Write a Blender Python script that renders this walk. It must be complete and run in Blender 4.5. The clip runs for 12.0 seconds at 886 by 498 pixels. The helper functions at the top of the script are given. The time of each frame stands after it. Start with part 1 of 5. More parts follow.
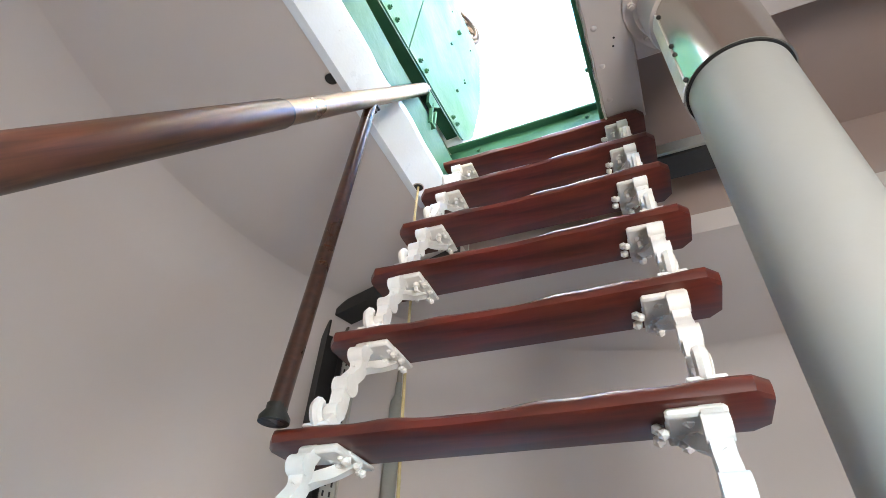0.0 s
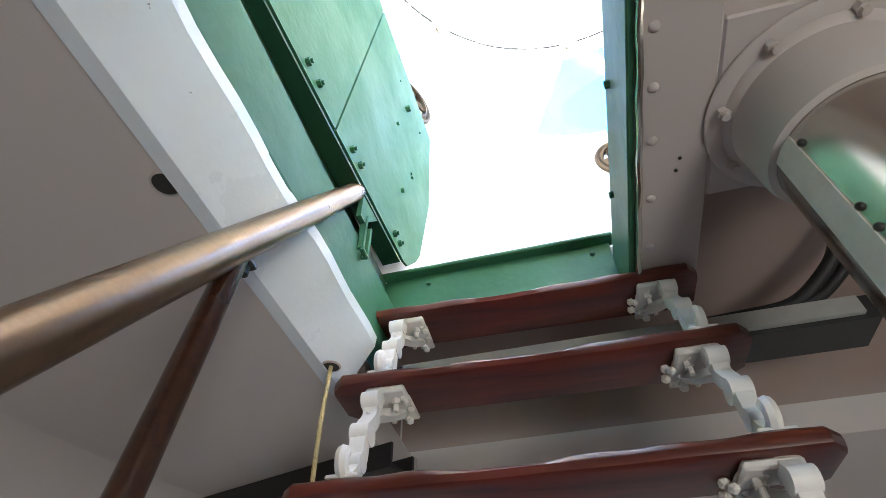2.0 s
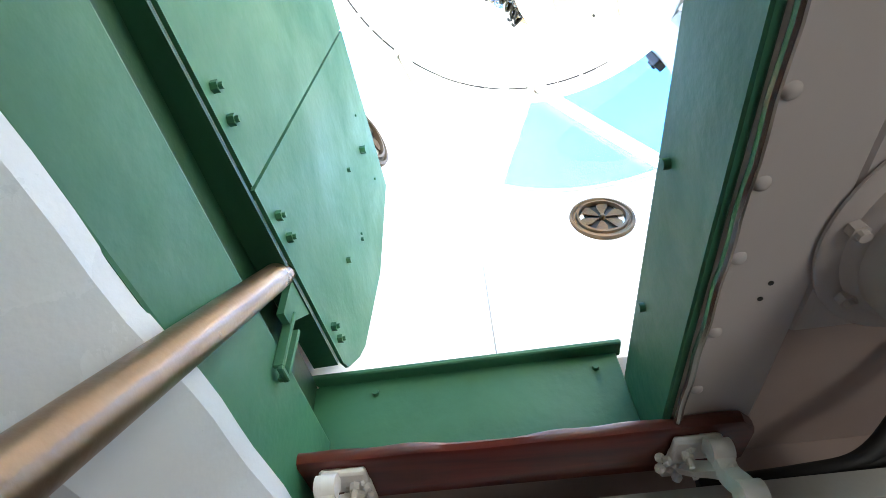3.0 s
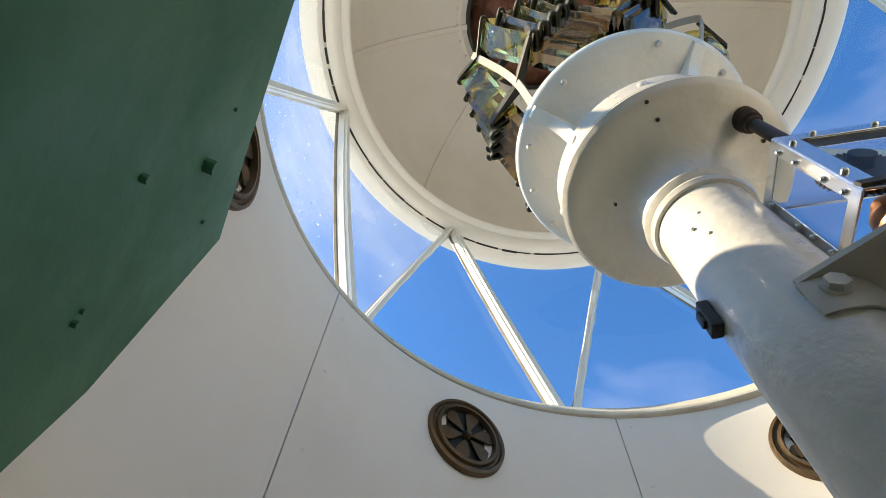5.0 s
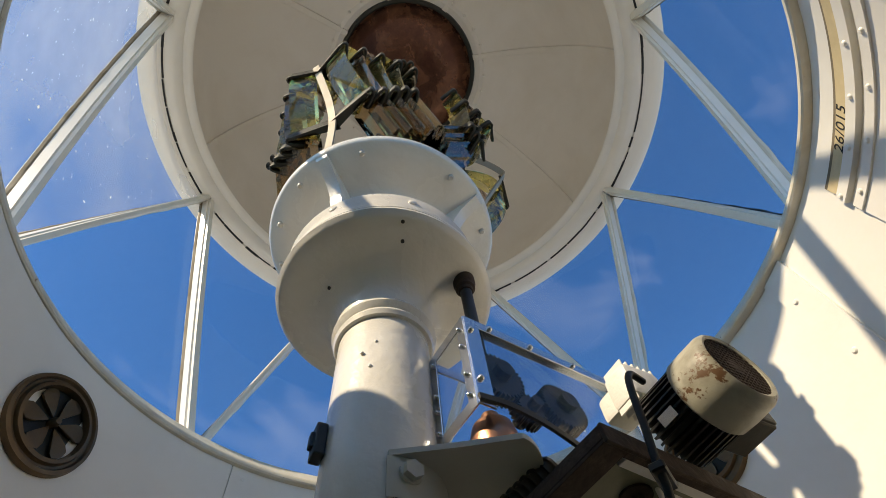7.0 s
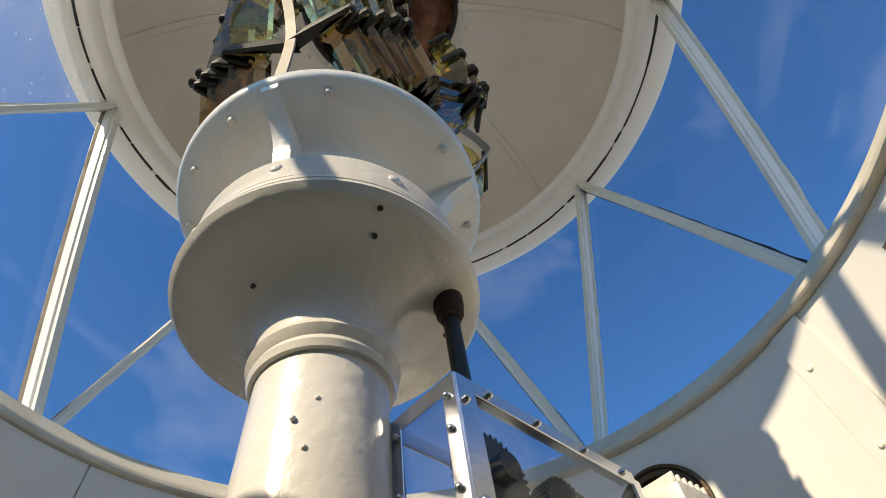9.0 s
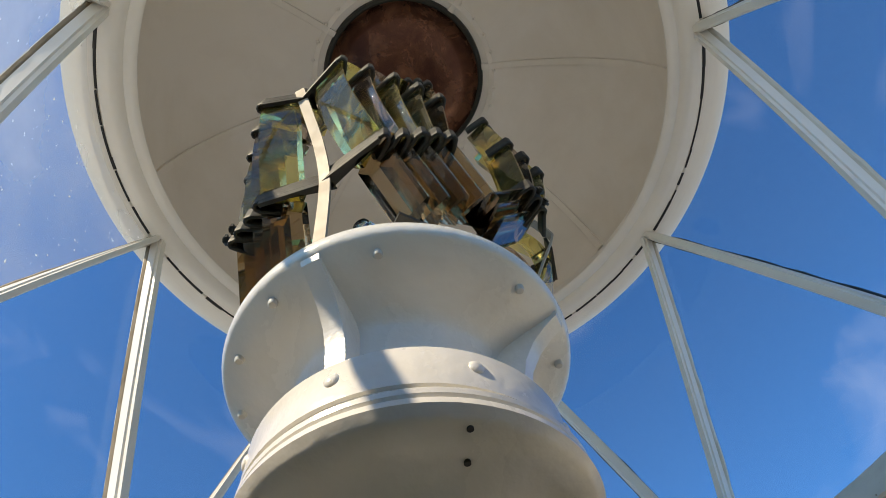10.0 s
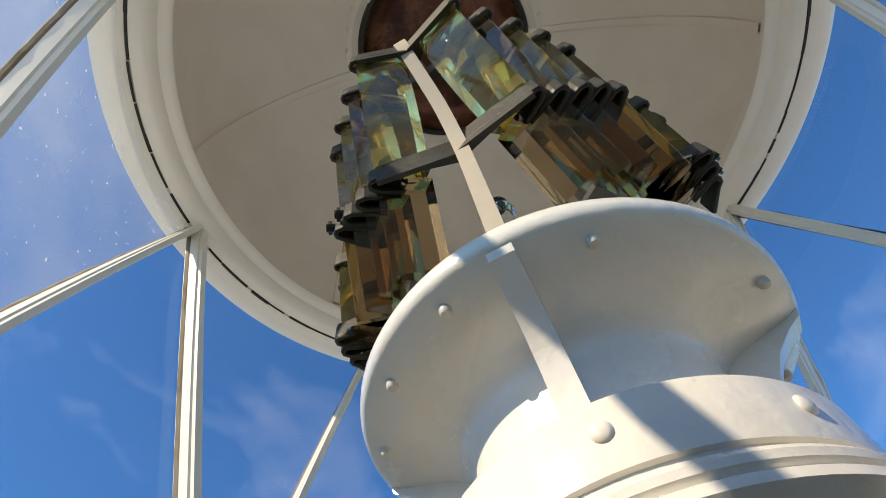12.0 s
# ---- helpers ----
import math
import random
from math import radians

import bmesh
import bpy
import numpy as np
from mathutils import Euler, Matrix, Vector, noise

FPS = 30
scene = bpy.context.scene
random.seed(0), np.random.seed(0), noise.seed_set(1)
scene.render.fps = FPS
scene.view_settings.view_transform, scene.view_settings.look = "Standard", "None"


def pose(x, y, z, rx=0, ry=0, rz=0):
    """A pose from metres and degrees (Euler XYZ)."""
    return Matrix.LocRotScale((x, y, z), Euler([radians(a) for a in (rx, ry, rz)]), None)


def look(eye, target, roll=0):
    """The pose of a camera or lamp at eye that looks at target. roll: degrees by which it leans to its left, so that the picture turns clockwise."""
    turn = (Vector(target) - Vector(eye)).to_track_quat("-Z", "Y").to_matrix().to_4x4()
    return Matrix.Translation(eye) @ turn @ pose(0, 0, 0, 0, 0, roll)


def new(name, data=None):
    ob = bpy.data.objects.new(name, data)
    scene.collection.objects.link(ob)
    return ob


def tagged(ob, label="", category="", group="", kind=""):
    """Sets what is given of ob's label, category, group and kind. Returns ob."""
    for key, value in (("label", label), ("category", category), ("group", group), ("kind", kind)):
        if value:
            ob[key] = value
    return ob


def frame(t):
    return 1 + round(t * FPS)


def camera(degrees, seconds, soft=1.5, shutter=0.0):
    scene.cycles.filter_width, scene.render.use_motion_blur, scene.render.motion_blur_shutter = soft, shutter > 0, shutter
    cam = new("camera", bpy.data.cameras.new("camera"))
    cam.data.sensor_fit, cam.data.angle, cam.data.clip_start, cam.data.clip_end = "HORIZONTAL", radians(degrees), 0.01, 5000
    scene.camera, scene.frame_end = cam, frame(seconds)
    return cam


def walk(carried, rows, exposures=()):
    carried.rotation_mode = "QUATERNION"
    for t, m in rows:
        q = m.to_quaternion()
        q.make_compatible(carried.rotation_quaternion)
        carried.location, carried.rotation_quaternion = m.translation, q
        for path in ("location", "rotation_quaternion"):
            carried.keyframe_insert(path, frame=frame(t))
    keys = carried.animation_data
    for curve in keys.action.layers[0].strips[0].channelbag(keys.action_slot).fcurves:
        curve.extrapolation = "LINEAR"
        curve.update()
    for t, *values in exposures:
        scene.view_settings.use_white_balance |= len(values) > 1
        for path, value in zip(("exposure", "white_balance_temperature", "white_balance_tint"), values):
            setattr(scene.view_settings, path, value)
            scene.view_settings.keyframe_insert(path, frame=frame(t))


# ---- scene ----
cam = camera(80.38, 12.0, soft=0.5)
walk(cam, [
    (0, pose(-0.1825, -0.8586, -1.7437, 129.470, -2.583, 33.178)),
    (0.5, pose(-0.2520, -0.7555, -1.5230, 133.215, -2.026, 28.520)),
    (1, pose(-0.3159, -0.7107, -1.3747, 135.671, -0.766, 24.798)),
    (1.5, pose(-0.3575, -0.6756, -1.1961, 136.457, -0.303, 24.245)),
    (2, pose(-0.4380, -0.6027, -1.0243, 136.311, 0.509, 23.892)),
    (2.5, pose(-0.5032, -0.5216, -0.8284, 137.947, 1.575, 20.888)),
    (2.7, pose(-0.5083, -0.5039, -0.7572, 138.463, 2.060, 19.481)),
    (4.3, pose(-0.6396, -0.2460, -0.2662, 145.678, -0.864, -1.293)),
    (4.5, pose(-0.6421, -0.1830, -0.2012, 147.771, -2.232, -6.027)),
    (5, pose(-0.6422, -0.1654, -0.0571, 151.372, -1.699, -18.174)),
    (5.5, pose(-0.6090, -0.2353, -0.0134, 153.778, 0.041, -29.976)),
    (6, pose(-0.5950, -0.2703, 0.0072, 154.064, 3.114, -40.192)),
    (6.5, pose(-0.5860, -0.2966, -0.0047, 153.766, 4.300, -50.017)),
    (7, pose(-0.5975, -0.3050, 0.0136, 152.235, 4.526, -58.288)),
    (7.2, pose(-0.5868, -0.2856, 0.0229, 151.690, 4.864, -60.727)),
    (8.8, pose(-0.5429, -0.2236, 0.2784, 145.649, 6.036, -72.012)),
    (9, pose(-0.5375, -0.1884, 0.3831, 146.538, 6.231, -70.472)),
    (9.5, pose(-0.6062, -0.2040, 0.5521, 149.208, 6.467, -65.476)),
    (10, pose(-0.6291, -0.2077, 0.6471, 151.883, 6.233, -60.213)),
    (10.5, pose(-0.6321, -0.1637, 0.7127, 154.197, 6.460, -56.535)),
    (11, pose(-0.6908, -0.0818, 0.7923, 154.732, 7.293, -55.384)),
    (11.5, pose(-0.6884, -0.0293, 0.8430, 153.991, 6.860, -56.323)),
    (12, pose(-0.6696, 0.0607, 0.8797, 150.055, 6.728, -58.665)),
], exposures=[(0, 6.6, 8200, 10), (0.6, 6.15, 8300, 10), (1, 6.05, 8400, 10), (2.0, 5.65, 8200, 8), (2.7, 5.7, 8000, 6), (3.6, 3.8, 8900, 6), (4.3, 2.8, 10100, 6), (5.0, 2.4, 10200, 7), (5.5, 2.1, 10200, 8), (6.5, 1.8, 10200, 9), (8.5, 1.58, 9900, 9), (10, 1.66, 9900, 9), (12, 1.66, 9900, 9)])
SKY, SUN, WINDOW = 0.084, 1.55, 0.42

# ---------------------------------------------------------------- light
SUN_AZ, SUN_EL = 157.0, 35.6      # where the sun stands, degrees from +x and above the horizon
world = bpy.data.worlds.new("sky")
scene.world = world
world.use_nodes = True
wn = world.node_tree.nodes
wl = world.node_tree.links
wn.clear()
w_out = wn.new("ShaderNodeOutputWorld")
w_bg = wn.new("ShaderNodeBackground")
w_sky = wn.new("ShaderNodeTexSky")
w_sky.sky_type = "NISHITA"
w_sky.sun_disc = False
w_sky.sun_elevation = radians(SUN_EL)
w_sky.sun_rotation = radians(90 - SUN_AZ)
w_sky.air_density, w_sky.dust_density, w_sky.ozone_density = 1.0, 0.3, 3.0
w_bg.inputs["Strength"].default_value = SKY
# thin, high wisps of cloud
w_co = wn.new("ShaderNodeTexCoord")
w_map = wn.new("ShaderNodeMapping")
w_map.inputs["Scale"].default_value = (2.0, 2.6, 3.4)
w_map.inputs["Location"].default_value = (0.35, 0.1, 0.6)
w_noise = wn.new("ShaderNodeTexNoise")
w_noise.inputs["Scale"].default_value = 1.6
w_noise.inputs["Detail"].default_value = 8
w_noise.inputs["Distortion"].default_value = 0.6
w_ramp = wn.new("ShaderNodeMapRange")
w_ramp.inputs["From Min"].default_value = 0.56
w_ramp.inputs["From Max"].default_value = 0.95
w_ramp.inputs["To Max"].default_value = 0.13
w_mix = wn.new("ShaderNodeMix")
w_mix.data_type = "RGBA"
w_mix.inputs["B"].default_value = (8.0, 8.6, 9.6, 1)
wl.new(w_co.outputs["Generated"], w_map.inputs["Vector"])
wl.new(w_map.outputs["Vector"], w_noise.inputs["Vector"])
wl.new(w_noise.outputs["Fac"], w_ramp.inputs["Value"])
wl.new(w_ramp.outputs["Result"], w_mix.inputs["Factor"])
w_tint = wn.new("ShaderNodeMix")
w_tint.data_type, w_tint.blend_type = "RGBA", "MULTIPLY"
w_tint.inputs["Factor"].default_value = 1.0
w_tint.inputs["B"].default_value = (0.12, 0.5, 0.98, 1)
wl.new(w_sky.outputs["Color"], w_tint.inputs["A"])
wl.new(w_tint.outputs["Result"], w_mix.inputs["A"])
wl.new(w_mix.outputs["Result"], w_bg.inputs["Color"])
wl.new(w_bg.outputs["Background"], w_out.inputs["Surface"])

sun_data = bpy.data.lights.new("sun", "SUN")
sun_data.energy, sun_data.angle, sun_data.color = SUN, radians(0.55), (1.0, 0.99, 0.97)
sun = new("sun", sun_data)
s_az, s_el = radians(SUN_AZ), radians(SUN_EL)
s_dir = Vector((math.cos(s_az) * math.cos(s_el), math.sin(s_az) * math.cos(s_el), math.sin(s_el)))
sun.matrix_world = look(s_dir * 30, (0, 0, 0))

# area lamp in an added, unseen window opening, to brighten the stair room
win_data = bpy.data.lights.new("added_window_light", "AREA")
win_data.shape, win_data.size, win_data.size_y = "RECTANGLE", 0.7, 0.9
win_data.energy, win_data.color = WINDOW, (0.86, 0.93, 1.0)
WIN_AZ, WIN_Z = -58.0, -1.75
win = new("added_window_light", win_data)
win.matrix_world = look((2.0 * math.cos(radians(WIN_AZ)), 2.0 * math.sin(radians(WIN_AZ)), WIN_Z), (0, 0, WIN_Z + 0.3))

# ---------------------------------------------------------------- materials


def material(name, base, rough=0.5, metal=0.0, spec=0.5, stain=None, stain_amount=0.3, stain_scale=3.0, grain=0.04,
             grain_scale=60.0, bump=0.1, bump_scale=120.0, coat=0.0, speck=None, speck_amount=0.0, speck_scale=40.0, per_object=0.0):
    """Paint, metal or wood: a base colour with large stains, fine grain, specks of wear, varied gloss and fine relief."""
    m = bpy.data.materials.new(name)
    m.use_nodes = True
    n, l = m.node_tree.nodes, m.node_tree.links
    b = n["Principled BSDF"]
    b.inputs["Metallic"].default_value = metal
    b.inputs["Specular IOR Level"].default_value = spec
    b.inputs["Coat Weight"].default_value = coat
    b.inputs["Coat Roughness"].default_value = 0.12
    co = n.new("ShaderNodeTexCoord")

    def noise_at(scale, detail=6.0, rough_=0.6, dist=0.0):
        t = n.new("ShaderNodeTexNoise")
        t.inputs["Scale"].default_value = scale
        t.inputs["Detail"].default_value = detail
        t.inputs["Roughness"].default_value = rough_
        t.inputs["Distortion"].default_value = dist
        l.new(co.outputs["Object"], t.inputs["Vector"])
        return t

    def spread(src, a, c, lo, hi):
        r = n.new("ShaderNodeMapRange")
        r.inputs["From Min"].default_value, r.inputs["From Max"].default_value = a, c
        r.inputs["To Min"].default_value, r.inputs["To Max"].default_value = lo, hi
        l.new(src, r.inputs["Value"])
        return r.outputs["Result"]

    def blend(fac, a, c, mode="MIX"):
        x = n.new("ShaderNodeMix")
        x.data_type, x.blend_type = "RGBA", mode
        l.new(fac, x.inputs["Factor"])
        for src, key in ((a, "A"), (c, "B")):
            if isinstance(src, tuple):
                x.inputs[key].default_value = (*src, 1)
            else:
                l.new(src, x.inputs[key])
        return x.outputs["Result"]

    big, fine = noise_at(stain_scale, 7, 0.62, 0.4), noise_at(grain_scale, 4, 0.6)
    col = blend(spread(big.outputs["Fac"], 0.42, 0.72, 0, stain_amount), base, stain or tuple(c * 0.75 for c in base))
    dark = tuple(c * (1 - 4 * grain) for c in base)
    col = blend(spread(fine.outputs["Fac"], 0.35, 0.7, 0, min(1.0, grain * 8)), col, dark)
    if speck:
        sp = noise_at(speck_scale, 5, 0.7)
        col = blend(spread(sp.outputs["Fac"], 0.72 - 0.25 * speck_amount, 0.76 - 0.25 * speck_amount, 0, 1), col, speck)
    if per_object:
        info = n.new("ShaderNodeObjectInfo")
        hsv = n.new("ShaderNodeHueSaturation")
        l.new(spread(info.outputs["Random"], 0, 1, 1 - per_object, 1 + per_object), hsv.inputs["Value"])
        l.new(col, hsv.inputs["Color"])
        col = hsv.outputs["Color"]
    l.new(col, b.inputs["Base Color"])
    l.new(spread(big.outputs["Fac"], 0.3, 0.7, max(0.03, rough * 0.8), min(1.0, rough * 1.25)), b.inputs["Roughness"])
    bp = n.new("ShaderNodeBump")
    bp.inputs["Strength"].default_value = bump
    bp.inputs["Distance"].default_value = 0.004
    l.new(noise_at(bump_scale, 3, 0.5).outputs["Fac"], bp.inputs["Height"])
    l.new(bp.outputs["Normal"], b.inputs["Normal"])
    return m


def wood(name, light, dark, rough=0.3, coat=0.5, stretch=(2.0, 30.0, 30.0)):
    """Varnished wood with grain along its local x."""
    m = bpy.data.materials.new(name)
    m.use_nodes = True
    n, l = m.node_tree.nodes, m.node_tree.links
    b = n["Principled BSDF"]
    co, mp = n.new("ShaderNodeTexCoord"), n.new("ShaderNodeMapping")
    mp.inputs["Scale"].default_value = stretch
    l.new(co.outputs["Object"], mp.inputs["Vector"])
    t = n.new("ShaderNodeTexNoise")
    t.inputs["Scale"].default_value = 2.2
    t.inputs["Detail"].default_value = 8
    t.inputs["Distortion"].default_value = 0.8
    l.new(mp.outputs["Vector"], t.inputs["Vector"])
    r = n.new("ShaderNodeValToRGB")
    r.color_ramp.elements[0].position, r.color_ramp.elements[0].color = 0.3, (*dark, 1)
    r.color_ramp.elements[1].position, r.color_ramp.elements[1].color = 0.72, (*light, 1)
    l.new(t.outputs["Fac"], r.inputs["Fac"])
    w2 = n.new("ShaderNodeTexNoise")
    w2.inputs["Scale"].default_value = 5.0
    w2.inputs["Detail"].default_value = 6
    l.new(co.outputs["Object"], w2.inputs["Vector"])
    x = n.new("ShaderNodeMix")
    x.data_type, x.blend_type = "RGBA", "MULTIPLY"
    x.inputs["Factor"].default_value = 0.5
    l.new(r.outputs["Color"], x.inputs["A"])
    l.new(w2.outputs["Color"], x.inputs["B"])
    hs = n.new("ShaderNodeHueSaturation")
    hs.inputs["Value"].default_value = 1.35
    l.new(x.outputs["Result"], hs.inputs["Color"])
    l.new(hs.outputs["Color"], b.inputs["Base Color"])
    mr = n.new("ShaderNodeMapRange")
    mr.inputs["To Min"].default_value, mr.inputs["To Max"].default_value = rough * 0.7, rough * 1.5
    l.new(w2.outputs["Fac"], mr.inputs["Value"])
    l.new(mr.outputs["Result"], b.inputs["Roughness"])
    b.inputs["Coat Weight"].default_value, b.inputs["Coat Roughness"].default_value = coat, 0.15
    bp = n.new("ShaderNodeBump")
    bp.inputs["Strength"].default_value, bp.inputs["Distance"].default_value = 0.12, 0.002
    l.new(t.outputs["Fac"], bp.inputs["Height"])
    l.new(bp.outputs["Normal"], b.inputs["Normal"])
    return m


def glass(name, colour, ior=1.5, rough=0.0):
    m = bpy.data.materials.new(name)
    m.use_nodes = True
    n, l = m.node_tree.nodes, m.node_tree.links
    b = n["Principled BSDF"]
    b.inputs["Base Color"].default_value = (*colour, 1)
    b.inputs["Transmission Weight"].default_value, b.inputs["IOR"].default_value = 1.0, ior
    b.inputs["Roughness"].default_value = rough
    return m


def old_glass(name, colour, film, film_light=0.16):
    """Prism glass with a thin diffuse film that paints in the brightness of refracted light."""
    m = glass(name, colour)
    n, l = m.node_tree.nodes, m.node_tree.links
    di, tl, both, mix = n.new("ShaderNodeBsdfDiffuse"), n.new("ShaderNodeBsdfTranslucent"), n.new("ShaderNodeMixShader"), n.new("ShaderNodeMixShader")
    di.inputs["Color"].default_value = tl.inputs["Color"].default_value = (*film, 1)
    both.inputs[0].default_value = 0.5
    l.new(di.outputs[0], both.inputs[1])
    l.new(tl.outputs[0], both.inputs[2])
    co, t, r = n.new("ShaderNodeTexCoord"), n.new("ShaderNodeTexNoise"), n.new("ShaderNodeMapRange")
    t.inputs["Scale"].default_value, t.inputs["Detail"].default_value = 14.0, 6
    r.inputs["From Min"].default_value, r.inputs["From Max"].default_value = 0.35, 0.7
    r.inputs["To Min"].default_value, r.inputs["To Max"].default_value = film_light * 0.4, film_light * 1.6
    l.new(co.outputs["Object"], t.inputs["Vector"])
    l.new(t.outputs["Fac"], r.inputs["Value"])
    l.new(r.outputs["Result"], mix.inputs[0])
    l.new(n["Principled BSDF"].outputs[0], mix.inputs[1])
    l.new(both.outputs[0], mix.inputs[2])
    l.new(mix.outputs[0], n["Material Output"].inputs["Surface"])
    return m


def pane_glass(name, haze, dirt_scale, tint=(0.97, 0.99, 1.0), streak=(1.0, 1.0, 1.0)):
    """Thin window glass: see-through, a faint mirror, and salt haze with specks that catch the sun."""
    m = bpy.data.materials.new(name)
    m.use_nodes = True
    n, l = m.node_tree.nodes, m.node_tree.links
    n.clear()
    out = n.new("ShaderNodeOutputMaterial")
    tr, gl, di, tl = (n.new("ShaderNodeBsdf" + k) for k in ("Transparent", "Glossy", "Diffuse", "Translucent"))
    tr.inputs["Color"].default_value = (*tint, 1)
    gl.inputs["Roughness"].default_value = 0.02
    di.inputs["Color"].default_value = tl.inputs["Color"].default_value = (0.8, 0.8, 0.78, 1)
    co, mp = n.new("ShaderNodeTexCoord"), n.new("ShaderNodeMapping")
    mp.inputs["Scale"].default_value = streak
    a, c = n.new("ShaderNodeTexNoise"), n.new("ShaderNodeTexNoise")
    a.inputs["Scale"].default_value, a.inputs["Detail"].default_value = 2.0, 8
    c.inputs["Scale"].default_value, c.inputs["Detail"].default_value = dirt_scale, 6
    l.new(co.outputs["Object"], mp.inputs["Vector"])
    for t in (a, c):
        l.new(mp.outputs["Vector"], t.inputs["Vector"])
    ra, rc = n.new("ShaderNodeMapRange"), n.new("ShaderNodeMapRange")
    ra.inputs["From Min"].default_value, ra.inputs["From Max"].default_value = 0.15, 0.85
    ra.inputs["To Max"].default_value = haze
    rc.inputs["From Min"].default_value, rc.inputs["From Max"].default_value = 0.68, 0.78
    rc.inputs["To Max"].default_value = haze * 3
    l.new(a.outputs["Fac"], ra.inputs["Value"])
    l.new(c.outputs["Fac"], rc.inputs["Value"])
    add = n.new("ShaderNodeMath")
    add.operation = "ADD"
    l.new(ra.outputs["Result"], add.inputs[0])
    l.new(rc.outputs["Result"], add.inputs[1])
    haze_mix, dirt, mirror = n.new("ShaderNodeMixShader"), n.new("ShaderNodeMixShader"), n.new("ShaderNodeMixShader")
    haze_mix.inputs[0].default_value = 0.5
    l.new(di.outputs[0], haze_mix.inputs[1])
    l.new(tl.outputs[0], haze_mix.inputs[2])
    mirror.inputs[0].default_value = 0.035
    l.new(tr.outputs[0], mirror.inputs[1])
    l.new(gl.outputs[0], mirror.inputs[2])
    l.new(add.outputs[0], dirt.inputs[0])
    l.new(mirror.outputs[0], dirt.inputs[1])
    l.new(haze_mix.outputs[0], dirt.inputs[2])
    l.new(dirt.outputs[0], out.inputs["Surface"])
    return m


WHITE = material("lantern_white_paint", (0.80, 0.775, 0.72), 0.38, stain=(0.66, 0.63, 0.56), stain_amount=0.35, grain=0.012, bump=0.12, bump_scale=45, coat=0.1)
DOME_WHITE = material("dome_cream_paint", (0.78, 0.735, 0.67), 0.55, stain=(0.64, 0.58, 0.49), stain_amount=0.55, stain_scale=2.0, grain=0.01, bump=0.08, bump_scale=30)
SILL_WHITE = material("sill_weathered_paint", (0.66, 0.62, 0.53), 0.5, stain=(0.46, 0.4, 0.3), stain_amount=0.7, stain_scale=7, grain=0.02, speck=(0.26, 0.13, 0.06), speck_amount=0.22, speck_scale=25)
ROOM_WHITE = material("stair_room_white_paint", (0.6, 0.545, 0.52), 0.6, stain=(0.58, 0.55, 0.525), stain_amount=0.4, stain_scale=1.5, grain=0.01, bump=0.1, bump_scale=25)
ROOM_CEIL = material("stair_room_grey_paint", (0.52, 0.46, 0.435), 0.6, stain=(0.54, 0.5, 0.48), stain_amount=0.4, stain_scale=1.2, grain=0.01, bump=0.1, bump_scale=25)
COLUMN_PAINT = material("column_pale_paint", (0.37, 0.375, 0.355), 0.42, stain=(0.33, 0.34, 0.315), stain_amount=0.4, grain=0.01, bump=0.1, bump_scale=35)
PED_PAINT = material("pedestal_white_paint", (0.82, 0.795, 0.745), 0.25, stain=(0.62, 0.58, 0.5), stain_amount=0.45, stain_scale=5, grain=0.014, bump=0.5, bump_scale=34, speck=(0.4, 0.34, 0.26), speck_amount=0.03, speck_scale=55, coat=0.3)
GREEN = material("green_gloss_paint", (0.028, 0.155, 0.08), 0.6, stain=(0.018, 0.1, 0.052), stain_amount=0.5, stain_scale=4, grain=0.02, bump=0.3, bump_scale=40, coat=0.0)
IRON_WHITE = material("white_painted_cast_iron", (0.78, 0.76, 0.73), 0.45, stain=(0.6, 0.55, 0.5), stain_amount=0.5, stain_scale=12, grain=0.02, bump=0.5, bump_scale=60)
STEEL = material("brushed_stainless_steel", (0.62, 0.6, 0.56), 0.2, metal=1.0, stain=(0.5, 0.48, 0.43), stain_amount=0.3, grain=0.01, bump=0.02)
ALU = material("bright_aluminium", (0.75, 0.76, 0.78), 0.22, metal=1.0, stain=(0.6, 0.6, 0.6), stain_amount=0.3, grain=0.02, bump=0.05)
BRONZE = material("brown_bronze", (0.16, 0.1, 0.055), 0.42, metal=0.85, stain=(0.09, 0.07, 0.05), stain_amount=0.7, stain_scale=14, grain=0.03, bump=0.3)
DARK_BRONZE = material("blackened_bronze", (0.02, 0.018, 0.015), 0.5, metal=0.15, stain=(0.02, 0.035, 0.026), stain_amount=0.6, stain_scale=20, grain=0.03, bump=0.3)
BRASS = material("pale_worn_brass", (0.32, 0.29, 0.25), 0.6, metal=0.3, stain=(0.5, 0.42, 0.3), stain_amount=0.4, stain_scale=12, grain=0.02)
COPPER = material("dark_copper", (0.085, 0.033, 0.022), 0.26, metal=0.8, stain=(0.36, 0.17, 0.1), stain_amount=0.6, stain_scale=5.5, grain=0.03, bump=0.15)
BRIGHT_COPPER = material("bright_copper", (0.5, 0.25, 0.16), 0.35, metal=1.0, stain=(0.5, 0.22, 0.12), stain_amount=0.5, stain_scale=14)
BLACK = material("black_painted_metal", (0.018, 0.018, 0.018), 0.45, stain=(0.03, 0.025, 0.022), stain_amount=0.5, grain=0.03)
RUBBER = material("black_rubber", (0.012, 0.012, 0.013), 0.6, grain=0.03)
TRUNK = material("black_cable_tray", (0.015, 0.015, 0.016), 0.4, stain=(0.04, 0.04, 0.04), stain_amount=0.5, stain_scale=10, speck=(0.3, 0.3, 0.28), speck_amount=0.05, speck_scale=30)
